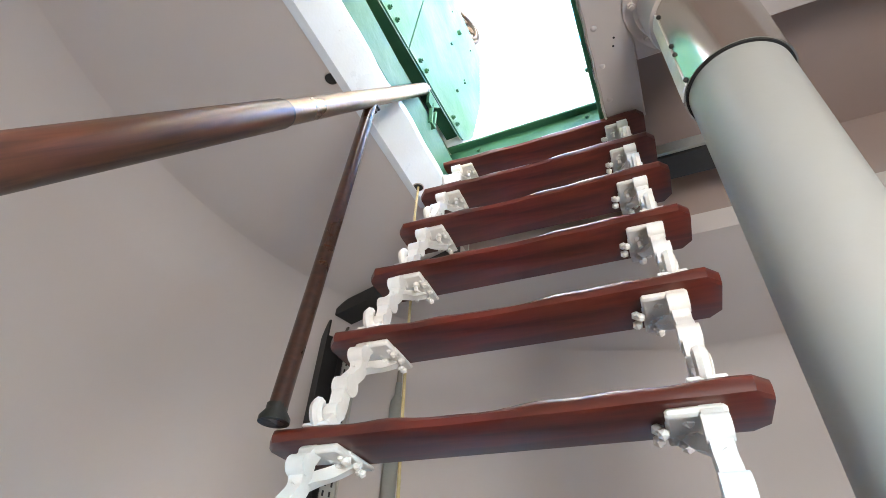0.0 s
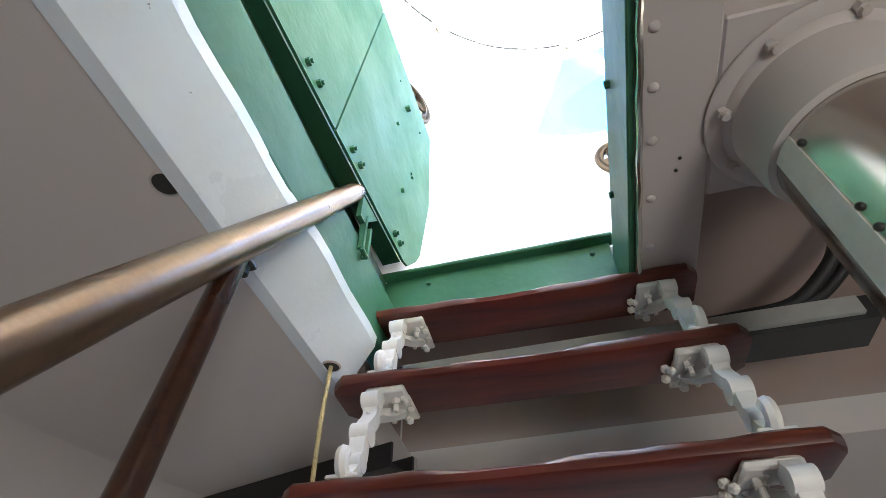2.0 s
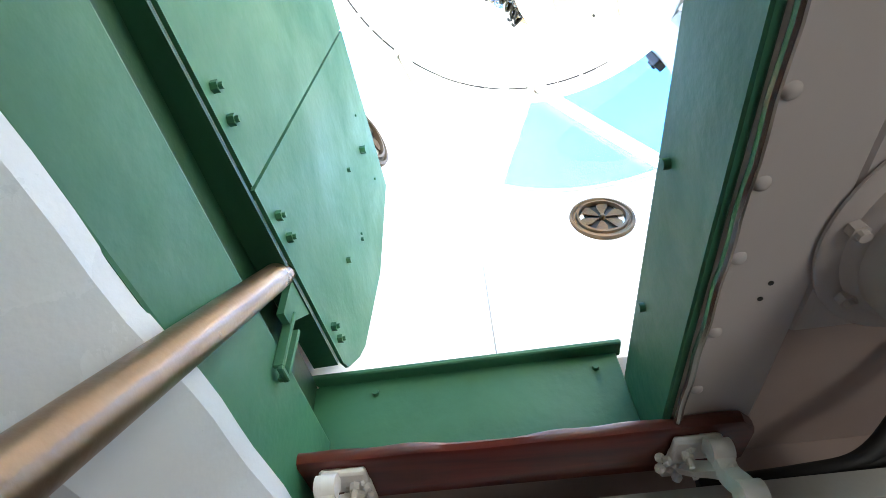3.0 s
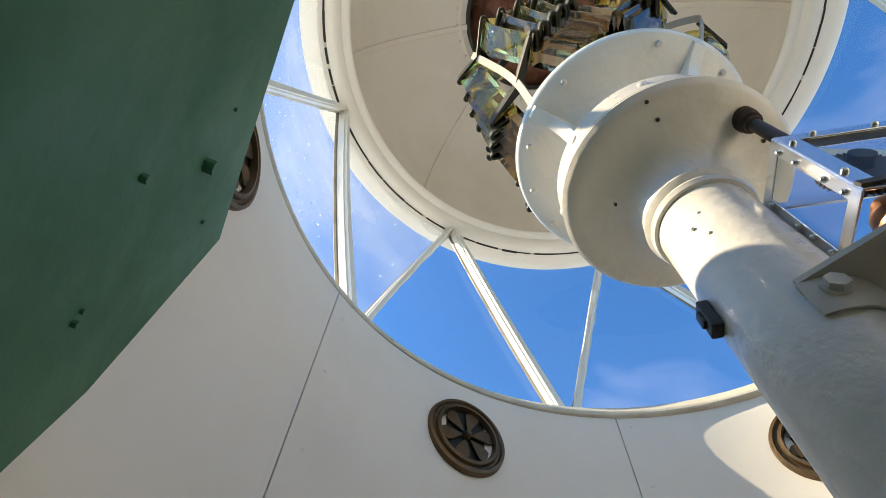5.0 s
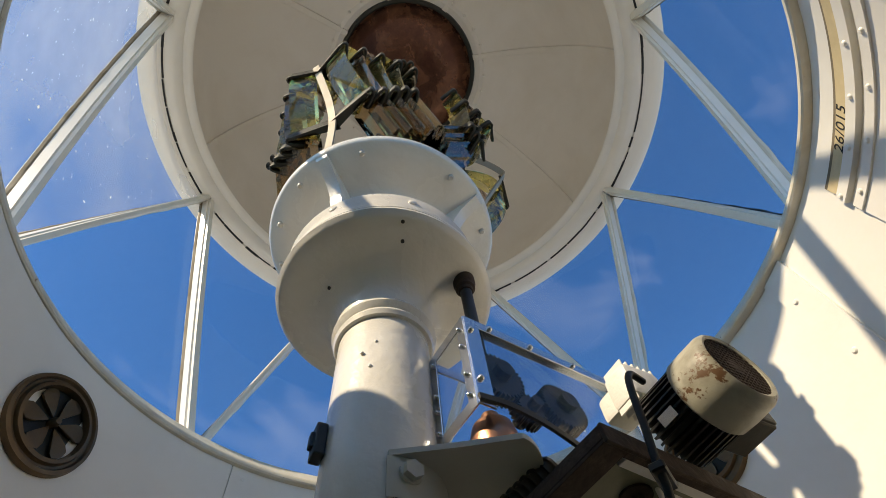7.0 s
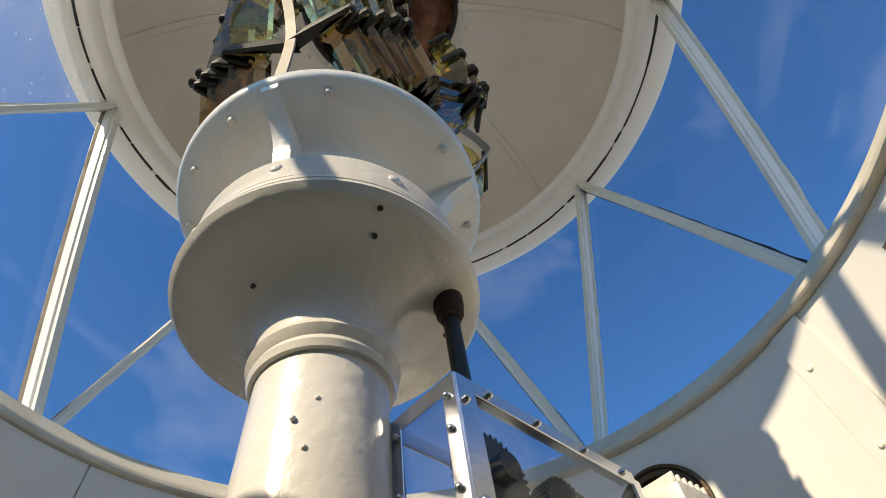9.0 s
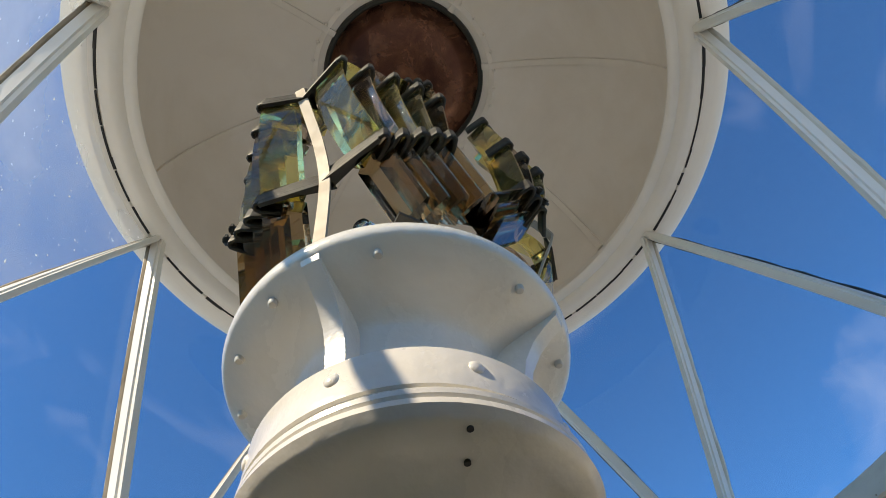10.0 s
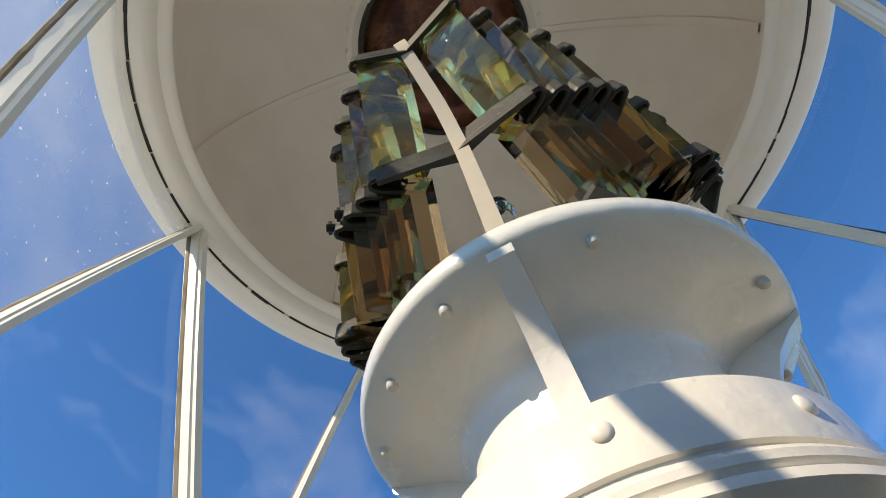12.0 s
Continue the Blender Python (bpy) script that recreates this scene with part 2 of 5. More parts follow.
FAN_COVER = material("rusty_cream_fan_cover", (0.42, 0.4, 0.33), 0.42, stain=(0.1, 0.08, 0.05), stain_amount=1.0, stain_scale=11, grain=0.04, speck=(0.12, 0.06, 0.03), speck_amount=0.6, speck_scale=26)
RUST_PLATE = material("rusty_olive_plate", (0.2, 0.195, 0.12), 0.5, stain=(0.1, 0.085, 0.05), stain_amount=0.8, stain_scale=8, grain=0.03, speck=(0.06, 0.035, 0.02), speck_amount=0.45, speck_scale=16)
RUST_EDGE = material("brown_rust", (0.06, 0.032, 0.02), 0.75, stain=(0.04, 0.025, 0.02), stain_amount=0.7, stain_scale=30, bump=0.5)
FLANGE_GREY = material("grey_painted_plate", (0.6, 0.58, 0.53), 0.4, stain=(0.5, 0.47, 0.42), stain_amount=0.4, grain=0.012)
FLOOR_PAINT = material("grey_floor_paint", (0.4, 0.38, 0.34), 0.5, stain=(0.28, 0.25, 0.21), stain_amount=0.5, stain_scale=4, grain=0.03)
SLAB = material("stair_room_floor", (0.3, 0.26, 0.22), 0.55, stain=(0.2, 0.17, 0.14), stain_amount=0.5, stain_scale=2, grain=0.03)
GALV = material("galvanised_sheet", (0.5, 0.5, 0.47), 0.45, metal=0.4, stain=(0.36, 0.36, 0.33), stain_amount=0.5, stain_scale=9, grain=0.02)
ROPE = material("pale_rope", (0.6, 0.48, 0.25), 0.8, stain=(0.4, 0.3, 0.14), stain_amount=0.5, stain_scale=60, bump=0.8, bump_scale=200)
ROD_GREY = material("grey_green_rod", (0.3, 0.31, 0.28), 0.5)
BATTEN = material("yellowed_batten", (0.62, 0.5, 0.3), 0.6, stain=(0.42, 0.32, 0.18), stain_amount=0.6, stain_scale=12, grain=0.03)
# brown of dirty glazing seams, and of the shade painted over the batten
GAP_BROWN = material("brown_dirt_and_gap_shade", (0.2, 0.16, 0.11), 0.8, stain=(0.1, 0.08, 0.05), stain_amount=0.6, stain_scale=10)
# chipped white gloss; blue sky light from the hatch is put into its colour
COAMING = material("white_gloss_paint_with_sky_blue", (0.76, 0.83, 0.88), 0.3, stain=(0.7, 0.72, 0.72), stain_amount=0.4, stain_scale=5, grain=0.01, speck=(0.2, 0.17, 0.15), speck_amount=0.08, speck_scale=30, coat=0.3)
INK = material("black_ink", (0.02, 0.02, 0.02), 0.7)
# unseen ground, kept pale so that it bounces warm light up into the dome
EARTH = material("pale_bounce_ground", (0.5, 0.43, 0.33), 0.9, stain=(0.28, 0.25, 0.17), stain_amount=0.6, stain_scale=0.05, grain_scale=0.8)
TOWER = material("tower_white_masonry", (0.7, 0.69, 0.66), 0.7, stain=(0.55, 0.52, 0.47), stain_amount=0.4, stain_scale=0.6)
TREAD_WOOD = wood("red_mahogany", (0.15, 0.024, 0.013), (0.05, 0.009, 0.006), 0.3, 0.45, (2.0, 14.0, 14.0))
# the hatch's green, darkened in its colour to stand for shade
RECESS_SHADE_GREEN = material("green_with_recess_shade", (0.012, 0.07, 0.035), 0.5)
RAIL_WOOD = wood("dark_varnished_wood", (0.15, 0.056, 0.026), (0.032, 0.011, 0.006), 0.34, 0.25)
RAIL_METAL = material("worn_bronze_tube", (0.26, 0.17, 0.105), 0.3, metal=0.85, stain=(0.2, 0.11, 0.07), stain_amount=0.7, stain_scale=6, grain=0.03, bump=0.1)
STANCHION_WOOD = wood("nearly_black_wood", (0.06, 0.02, 0.01), (0.018, 0.007, 0.004), 0.26, 0.5)
# paint of the ceiling well, with the recess's brown shade in its colour
WELL_SHADE = material("pinkish_brown_recess_shade", (0.36, 0.272, 0.242), 0.55, stain=(0.3, 0.24, 0.22), stain_amount=0.5, stain_scale=1.6, grain=0.012, bump=0.1, bump_scale=25)
PANE = pane_glass("salty_window_glass", 0.035, 70.0)
PANE_SALTY = pane_glass("salt_hazed_window_glass", 0.5, 55.0)
ACRYLIC = pane_glass("clear_acrylic_sheet", 0.05, 40.0, (0.93, 0.95, 0.97))
PRISM = old_glass("yellowed_prism_glass", (0.97, 0.83, 0.3), (0.8, 0.72, 0.4), 0.035)
PRISM_CLEAR = old_glass("clear_prism_glass", (0.96, 0.88, 0.52), (0.78, 0.74, 0.55), 0.035)
# amber tint that puts the lower prisms' dark reflections into the glass
PRISM_AMBER = old_glass("dark_reflection_prism_glass", (0.58, 0.42, 0.25), (0.3, 0.22, 0.13), 0.03)
PRISM_ROSE = old_glass("rose_prism_glass", (0.82, 0.62, 0.52), (0.5, 0.38, 0.34), 0.03)
BULB = glass("clear_bulb_glass", (0.95, 0.97, 0.96), 1.45)

# ---------------------------------------------------------------- tools
C0 = Vector((-0.018, 0.135, 0))           # the axis of column, pedestal and optic
TURN = radians(9.5)                       # the hatch is turned by this against the lantern
HATCH = Matrix.Rotation(TURN, 4, "Z")


def part(name, bm, mat, parent=None, label="", smooth=False, place=None):
    me = bpy.data.meshes.new(name)
    bmesh.ops.recalc_face_normals(bm, faces=bm.faces)
    bm.to_mesh(me)
    bm.free()
    me.materials.append(mat)
    if smooth:
        me.shade_smooth()
        me.set_sharp_from_angle(angle=radians(38))
    ob = new(name, me)
    if parent:
        ob.parent = parent
    if place is not None:
        ob.matrix_basis = place
    return tagged(ob, label)


def thing(name, label, category, group="", kind="", place=None):
    ob = new(name)
    ob.empty_display_size = 0.05
    if place is not None:
        ob.matrix_basis = place
    return tagged(ob, label, category, group, kind)


def box(bm, c, size, m=None, bevel=0.0, seg=1):
    g = bmesh.ops.create_cube(bm, size=1.0, matrix=(m or Matrix()) @ Matrix.Translation(c) @ Matrix.Diagonal((*size, 1)))
    if bevel:
        es = list({e for v in g["verts"] for e in v.link_edges})
        bmesh.ops.bevel(bm, geom=es, offset=bevel, segments=seg, affect="EDGES", profile=0.6)
    return bm


def rod(bm, p0, p1, r, seg=16, r2=None):
    p0, p1 = Vector(p0), Vector(p1)
    d = p1 - p0
    m = Matrix.Translation((p0 + p1) / 2) @ d.to_track_quat("Z", "Y").to_matrix().to_4x4()
    bmesh.ops.create_cone(bm, cap_ends=True, segments=seg, radius1=r, radius2=r if r2 is None else r2, depth=d.length, matrix=m)
    return bm


def lathe(bm, profile, seg=64, centre=(0, 0), a0=0.0, a1=360.0, closed=True):
    """Turns (r, z) pairs round the upright axis; closed joins the profile's end to its start."""
    full = abs(a1 - a0 - 360) < 1e-6
    n = seg if full else seg + 1
    rings = []
    for i in range(n):
        a = radians(a0 + (a1 - a0) * i / seg)
        rings.append([bm.verts.new((centre[0] + r * math.cos(a), centre[1] + r * math.sin(a), z)) for r, z in profile])
    k = len(profile)
    for i in range(seg):
        A, B = rings[i], rings[(i + 1) % n]
        for j in range(k if closed else k - 1):
            q = [A[j], A[(j + 1) % k], B[(j + 1) % k], B[j]]
            if (q[0].co - q[3].co).length < 1e-7:
                q = q[:3]
            elif (q[1].co - q[2].co).length < 1e-7:
                q = [q[0], q[1], q[3]]
            bm.faces.new(q)
    if not full and closed:
        bm.faces.new(rings[0])
        bm.faces.new(rings[-1])
    bmesh.ops.remove_doubles(bm, verts=bm.verts, dist=1e-6)
    return bm


def sweep(bm, pts, section, up=(0, 0, 1), close=False):
    """Carries a closed section of (side, up) pairs along the points."""
    pts = [Vector(p) for p in pts]
    up = Vector(up)
    rings = []
    for i, p in enumerate(pts):
        d = (pts[min(i + 1, len(pts) - 1)] - pts[max(i - 1, 0)]).normalized()
        s = d.cross(up)
        s = s.normalized() if s.length > 1e-4 else Vector((1, 0, 0))
        u = s.cross(d).normalized()
        rings.append([bm.verts.new(p + s * a + u * b) for a, b in section])
    k = len(section)
    for A, B in zip(rings, rings[1:]):
        for j in range(k):
            bm.faces.new((A[j], A[(j + 1) % k], B[(j + 1) % k], B[j]))
    bm.faces.new(rings[0])
    bm.faces.new(rings[-1])
    return bm


def round_section(r, n=12, flat=1.0):
    return [(r * math.cos(2 * math.pi * i / n), r * flat * math.sin(2 * math.pi * i / n)) for i in range(n)]


def curve_through(pts, n=8):
    """Points of a smooth line through the given ones."""
    pts = [Vector(p) for p in pts]
    ext = [2 * pts[0] - pts[1]] + pts + [2 * pts[-1] - pts[-2]]
    out = []
    for i in range(1, len(ext) - 2):
        a, b, c, d = ext[i - 1:i + 3]
        for k in range(n):
            t = k / n
            out.append(0.5 * (2 * b + (c - a) * t + (2 * a - 5 * b + 4 * c - d) * t * t + (3 * b - a - 3 * c + d) * t ** 3))
    return out + [pts[-1]]


def plate_with_hole(bm, outer, hole, z0, z1):
    """A flat slab between two heights with one hole through it."""
    edges = []
    for loop in (outer, hole):
        vs = [bm.verts.new((x, y, z1)) for x, y in loop]
        edges += [bm.edges.new((vs[i], vs[(i + 1) % len(vs)])) for i in range(len(vs))]
    f = bmesh.ops.triangle_fill(bm, use_beauty=True, use_dissolve=False, edges=edges)
    faces = [g for g in f["geom"] if isinstance(g, bmesh.types.BMFace)]
    ex = bmesh.ops.extrude_face_region(bm, geom=faces)
    bmesh.ops.translate(bm, vec=(0, 0, z0 - z1), verts=[g for g in ex["geom"] if isinstance(g, bmesh.types.BMVert)])
    return bm


def circle(r, n=72, c=(0, 0)):
    return [(c[0] + r * math.cos(2 * math.pi * i / n), c[1] + r * math.sin(2 * math.pi * i / n)) for i in range(n)]


def hatch_xy(u, v):
    p = HATCH @ Vector((u, v, 0))
    return p.x, p.y


def hatch_rect(u0, u1, v0, v1):
    return [hatch_xy(u, v) for u, v in ((u0, v0), (u1, v0), (u1, v1), (u0, v1))]


def polar(az, r, z=0.0):
    return Vector((r * math.cos(radians(az)), r * math.sin(radians(az)), z))


def on_wall(az, r, z):
    """A pose on the round wall: local x along the wall, y up, z towards the middle."""
    a = radians(az)
    m = Matrix((( math.sin(a), 0, -math.cos(a)), (-math.cos(a), 0, -math.sin(a)), (0, 1, 0))).to_4x4()
    return Matrix.Translation(polar(az, r, z)) @ m

# ---------------------------------------------------------------- the ground and the tower
bm = bmesh.new()
bmesh.ops.create_circle(bm, cap_ends=True, segments=96, radius=4000, matrix=Matrix.Translation((0, 0, -18)))
tagged(part("ground", bm, EARTH), "unseen ground far below, made pale to bounce light into the lantern", "ground", kind="structure")

R_ROOM, Z_FLOOR, Z_CEIL = 1.93, -2.93, -0.43
tower = thing("wall_tower", "white painted round wall of the stair room", "wall", kind="structure")
# the round wall, left open for the added window out of view
for a0, a1, z0, z1 in ((WIN_AZ + 11, WIN_AZ + 349, Z_FLOOR, Z_CEIL), (WIN_AZ - 11, WIN_AZ + 11, Z_FLOOR, WIN_Z - 0.45), (WIN_AZ - 11, WIN_AZ + 11, WIN_Z + 0.45, Z_CEIL)):
    bm = bmesh.new()
    lathe(bm, [(R_ROOM, z0), (R_ROOM + 0.25, z0), (R_ROOM + 0.25, z1), (R_ROOM, z1)], 240 if a1 - a0 > 60 else 16, a0=a0, a1=a1)
    part("wall_segment", bm, ROOM_WHITE, tower, smooth=True)
# the cove between wall and ceiling
bm = bmesh.new()
R_COVE = 0.22
cove = [(R_ROOM, Z_CEIL - R_COVE)] + [(R_ROOM - R_COVE + R_COVE * math.cos(radians(a)), Z_CEIL - R_COVE + R_COVE * math.sin(radians(a))) for a in range(3, 90, 3)] + [(R_ROOM - R_COVE - 0.002, Z_CEIL - 0.002), (R_ROOM, Z_CEIL - 0.002)]
lathe(bm, cove, 256)
part("cove", bm, ROOM_WHITE, tower, "rounded cove under the ceiling", True)
bm = bmesh.new()
lathe(bm, [(1.9, -18), (2.6, -18), (2.25, Z_FLOOR - 0.2), (1.9, Z_FLOOR - 0.2)], 64)
part("tower_shaft", bm, TOWER, tower, smooth=True)
bm = bmesh.new()
bmesh.ops.create_circle(bm, cap_ends=True, segments=64, radius=R_ROOM + 0.2, matrix=Matrix.Translation((0, 0, Z_FLOOR)))
r = bmesh.ops.extrude_face_region(bm, geom=bm.faces[:])
bmesh.ops.translate(bm, vec=(0, 0, -0.2), verts=[g for g in r["geom"] if isinstance(g, bmesh.types.BMVert)])
tagged(part("floor", bm, SLAB), "worn brownish floor of the stair room", "floor", kind="structure")

# the low ceiling with a square well under the lantern floor
WELL = (-0.98, 0.80, -0.95, 0.868)
bm = bmesh.new()
plate_with_hole(bm, circle(R_ROOM + 0.25, 96), hatch_rect(*WELL), Z_CEIL, Z_CEIL + 0.09)
tagged(part("ceiling", bm, ROOM_WHITE), "off-white painted ceiling of the stair room", "ceiling", kind="structure")
# upright faces of the well
well = thing("trim", "upright faces of the ceiling well, with pinkish brown shade in the paint", "trim", kind="structure", place=HATCH)
u0, u1, v0, v1 = WELL
for c, s in ((((u0 + u1) / 2, v1 + 0.03, -0.19), (u1 - u0 + 0.1, 0.06, 0.30)), (((u0 + u1) / 2, v0 - 0.03, -0.19), (u1 - u0 + 0.1, 0.06, 0.30)),
             ((u1 + 0.03, (v0 + v1) / 2, -0.175), (0.06, v1 - v0, 0.27)), ((u0 - 0.045, (v0 + v1) / 2, -0.175), (0.03, v1 - v0, 0.27))):
    bm = bmesh.new()
    box(bm, c, s)
    part("well_side", bm, WELL_SHADE, well)
# gallery deck outside the lantern
bm = bmesh.new()
lathe(bm, [(1.33, -0.30), (2.7, -0.30), (2.7, -0.07), (1.33, -0.05)], 72)
tagged(part("gallery_deck", bm, TOWER), "pale gallery deck round the lantern", "deck", kind="structure")

# lantern floor with the hatch through it
HU0, HU1, HV0, HV1 = -0.915, -0.33, -0.64, 0.525
bm = bmesh.new()
plate_with_hole(bm, circle(1.125, 72), hatch_rect(-0.972, HU1 + 0.048, HV0 - 0.012, HV1 + 0.012), -0.05, 0.0)
tagged(part("floor_lantern", bm, FLOOR_PAINT), "grey painted iron floor of the lantern", "floor", kind="structure")
bm = bmesh.new()
plate_with_hole(bm, [hatch_xy(u, v) for u, v in ((-1.03, -0.96), (0.81, -0.96), (0.81, 0.88), (-1.03, 0.88))], hatch_rect(-0.972, HU1 + 0.048, HV0 - 0.012, HV1 + 0.012), -0.062, -0.052)
tagged(part("ceiling_well", bm, WELL_SHADE), "underside of the lantern floor, with pinkish brown shade in the paint", "ceiling", kind="structure")

# beams under the lantern floor
def beam(label, c, size):
    b = bmesh.new()
    box(b, c, size, bevel=0.004)
    return tagged(part("floor_beam", b, ROOM_CEIL, place=HATCH), label, "beam", kind="structure")


side_beam = beam("pale painted plate beside the hatch, riveted", (-0.2505, -0.09, -0.142), (0.127, 1.06, 0.156))
cross_beam = beam("pale painted plate that carries the column's flange", (0.306, 0.0425, -0.1425), (0.986, 0.349, 0.155))
for v in (-0.35, -0.145, -0.043, 0.062, 0.197, 0.33):
    bm = bmesh.new()
    lathe(bm, [(0.0, -0.2255), (0.004, -0.225), (0.008, -0.223), (0.0105, -0.219), (0.0, -0.219)], 14, closed=False)
    part("rivet", bm, ROOM_CEIL, side_beam, smooth=True, place=Matrix.Translation((-0.29, v, 0)))
for u, v in ((-0.246, 0.139), (-0.24, 0.112)):
    bm = bmesh.new()
    rod(bm, (u, v, -0.2215), (u, v, -0.218), 0.0035, 8)
    part("screw_hole", bm, BLACK, side_beam)

# ---------------------------------------------------------------- the hatch
hatch = thing("floor_hatch", "green painted steel frame of the floor hatch", "hatch", place=HATCH)
bm = bmesh.new()     # far side, an angle with a lip
box(bm, ((HU1 - 0.97) / 2, HV1 + 0.004, -0.085), (HU1 + 0.97, 0.016, 0.19), bevel=0.003)
box(bm, ((HU1 - 0.96) / 2, HV1 - 0.012, 0.008), (HU1 + 0.98, 0.045, 0.012), bevel=0.003)
part("far_side", bm, GREEN, hatch)
bm = bmesh.new()
box(bm, ((HU0 + HU1) / 2, HV0 - 0.004, -0.085), (HU1 - HU0, 0.016, 0.19), bevel=0.003)
part("near_side", bm, GREEN, hatch)
bm = bmesh.new()     # right side: a face, a lip and the seal that hangs along it
box(bm, (HU1 + 0.002, (HV0 + HV1) / 2, -0.147), (0.014, HV1 - HV0 - 0.03, 0.164), bevel=0.003)
box(bm, (HU1 + 0.0295, (HV0 + HV1) / 2, -0.0635), (0.037, HV1 - HV0 - 0.03, 0.002))
part("right_side", bm, GREEN, hatch)
bm = bmesh.new()
sweep(bm, [(HU1 + 0.014 + 0.0012 * math.sin(i * 1.7), HV0 + 0.03 + i * 0.033, -0.236) for i in range(33)], round_section(0.006, 8))
part("seal", bm, STEEL, hatch, "loose grey seal along the edge", True)
for v in (-0.3, 0.0, 0.27):
    bm = bmesh.new()
    rod(bm, (HU1 - 0.004, v, -0.1), (HU1 - 0.014, v, -0.1), 0.008, 10)
    part("rivet", bm, GREEN, hatch, smooth=True)
for u in (-0.83, -0.38):
    bm = bmesh.new()
    rod(bm, (u, HV1 - 0.004, -0.03), (u, HV1 - 0.014, -0.03), 0.007, 10)
    part("rivet", bm, GREEN, hatch, smooth=True)
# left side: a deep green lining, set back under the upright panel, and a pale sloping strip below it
bm = bmesh.new()
box(bm, (-0.94, -0.08, -0.214), (0.05, 1.21, 0.178), bevel=0.006, seg=2)
part("left_lining", bm, GREEN, hatch)
# recess behind the panel, the shade inside it painted as darker green
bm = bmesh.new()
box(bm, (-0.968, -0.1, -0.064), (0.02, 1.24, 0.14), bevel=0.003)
part("left_recess", bm, RECESS_SHADE_GREEN, hatch, "green recess behind the panel, its shade put into the colour")
bm = bmesh.new()
sec = [(-0.912, -0.300), (-0.955, -0.304), (-1.0, -0.36), (-1.0, -0.433), (-0.975, -0.433), (-0.915, -0.325)]
rr = []
for v in [-0.95 + 1.33 * i / 24 for i in range(25)]:
    wob = 0.004 * math.sin(v * 9) + 0.003 * math.sin(v * 23)
    rr.append([bm.verts.new((u + (wob if k in (0, 5) else 0), v, z)) for k, (u, z) in enumerate(sec)])
for A, B in zip(rr, rr[1:]):
    for j in range(6):
        bm.faces.new((A[j], A[(j + 1) % 6], B[(j + 1) % 6], B[j]))
bm.faces.new(rr[0])
bm.faces.new(rr[-1])
tagged(part("hatch_coaming", bm, COAMING, place=HATCH), "white painted sloping strip below the hatch's green lining", "coaming", kind="structure")

# the upright green panel beside the hatch
panel = thing("guard_panel", "dark green steel panel standing upright beside the hatch", "panel", place=HATCH @ Matrix.Translation((-0.905, 0, 0)) @ Matrix.Rotation(radians(-2.9), 4, "Z") @ Matrix.Translation((0.886, 0, 0)))


def flat_plate(bm, loop, x, thick):
    """A flat plate in the upright plane x, from (v, z) pairs."""
    vs = [bm.verts.new((x, v, z)) for v, z in loop]
    f = bm.faces.new(vs)
    ex = bmesh.ops.extrude_face_region(bm, geom=[f])
    bmesh.ops.translate(bm, vec=(-thick, 0, 0), verts=[g for g in ex["geom"] if isinstance(g, bmesh.types.BMVert)])
    return bm


bm = bmesh.new()
flat_plate(bm, [(0.016, 0.0), (0.445, 0.0), (0.478, 0.012), (0.54, 0.085), (0.572, 0.142), (0.60, 0.26), (0.67, 0.56), (0.706, 0.84), (0.707, 0.89), (0.69, 0.925), (0.655, 0.938), (0.43, 0.956), (0.112, 0.985)], -0.886, 0.007)
part("front_plate", bm, GREEN, panel)
bm = bmesh.new()
flat_plate(bm, [(-0.64, 0.0), (0.010, 0.0), (0.106, 0.986), (-0.64, 1.07)], -0.8865, 0.007)
part("rear_plate", bm, GREEN, panel)
bm = bmesh.new()
box(bm, (-0.903, 0.012, 0.48), (0.018, 0.05, 0.94), Matrix.Rotation(radians(-5.6), 4, "X"))
part("joint_strip", bm, GREEN, panel)
for v in (-0.085, 0.087, 0.134, 0.366, 0.404, -0.135, -0.3, -0.345):
    bm = bmesh.new()
    rod(bm, (-0.886, v, 0.028), (-0.876, v, 0.028), 0.009, 6)
    rod(bm, (-0.876, v, 0.028), (-0.870, v, 0.028), 0.005, 10)
    part("bolt", bm, GREEN, panel)
for v, z, s in ((0.378, 0.725, 1.2), (0.315, 0.518, 0.6), (0.468, 0.416, 0.5), (0.393, 0.252, 0.7), (0.303, 0.803, 0.35), (0.52, 0.783, 0.4), (0.46, 0.43, 0.35)):
    bm = bmesh.new()
    rod(bm, (-0.886, v, z), (-0.886 + 0.014 * s, v, z), 0.010 * s, 6)
    part("bolt", bm, GREEN, panel)
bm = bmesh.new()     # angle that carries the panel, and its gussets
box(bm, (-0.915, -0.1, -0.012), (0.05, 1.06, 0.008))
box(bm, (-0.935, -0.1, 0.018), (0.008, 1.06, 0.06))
# darker green also paints the shaded band along the panel's foot
part("foot_angle", bm, RECESS_SHADE_GREEN, panel)
for v in (0.19,):
    bm = bmesh.new()
    vs = [bm.verts.new((-0.905, v + a, b)) for a, b in ((0, 0.0), (0.09, -0.01), (0.025, -0.09), (0.0, -0.09))]
    f = bm.faces.new(vs)
    ex = bmesh.ops.extrude_face_region(bm, geom=[f])
    bmesh.ops.translate(bm, vec=(0.012, 0, 0), verts=[g for g in ex["geom"] if isinstance(g, bmesh.types.BMVert)])
    part("gusset", bm, GREEN, panel)

# ---------------------------------------------------------------- the lantern wall
R_W, Z_SILL = 1.088, 1.427
wall = thing("wall_lantern", "white painted iron wall of the lantern, panelled", "wall", kind="structure")
bm = bmesh.new()
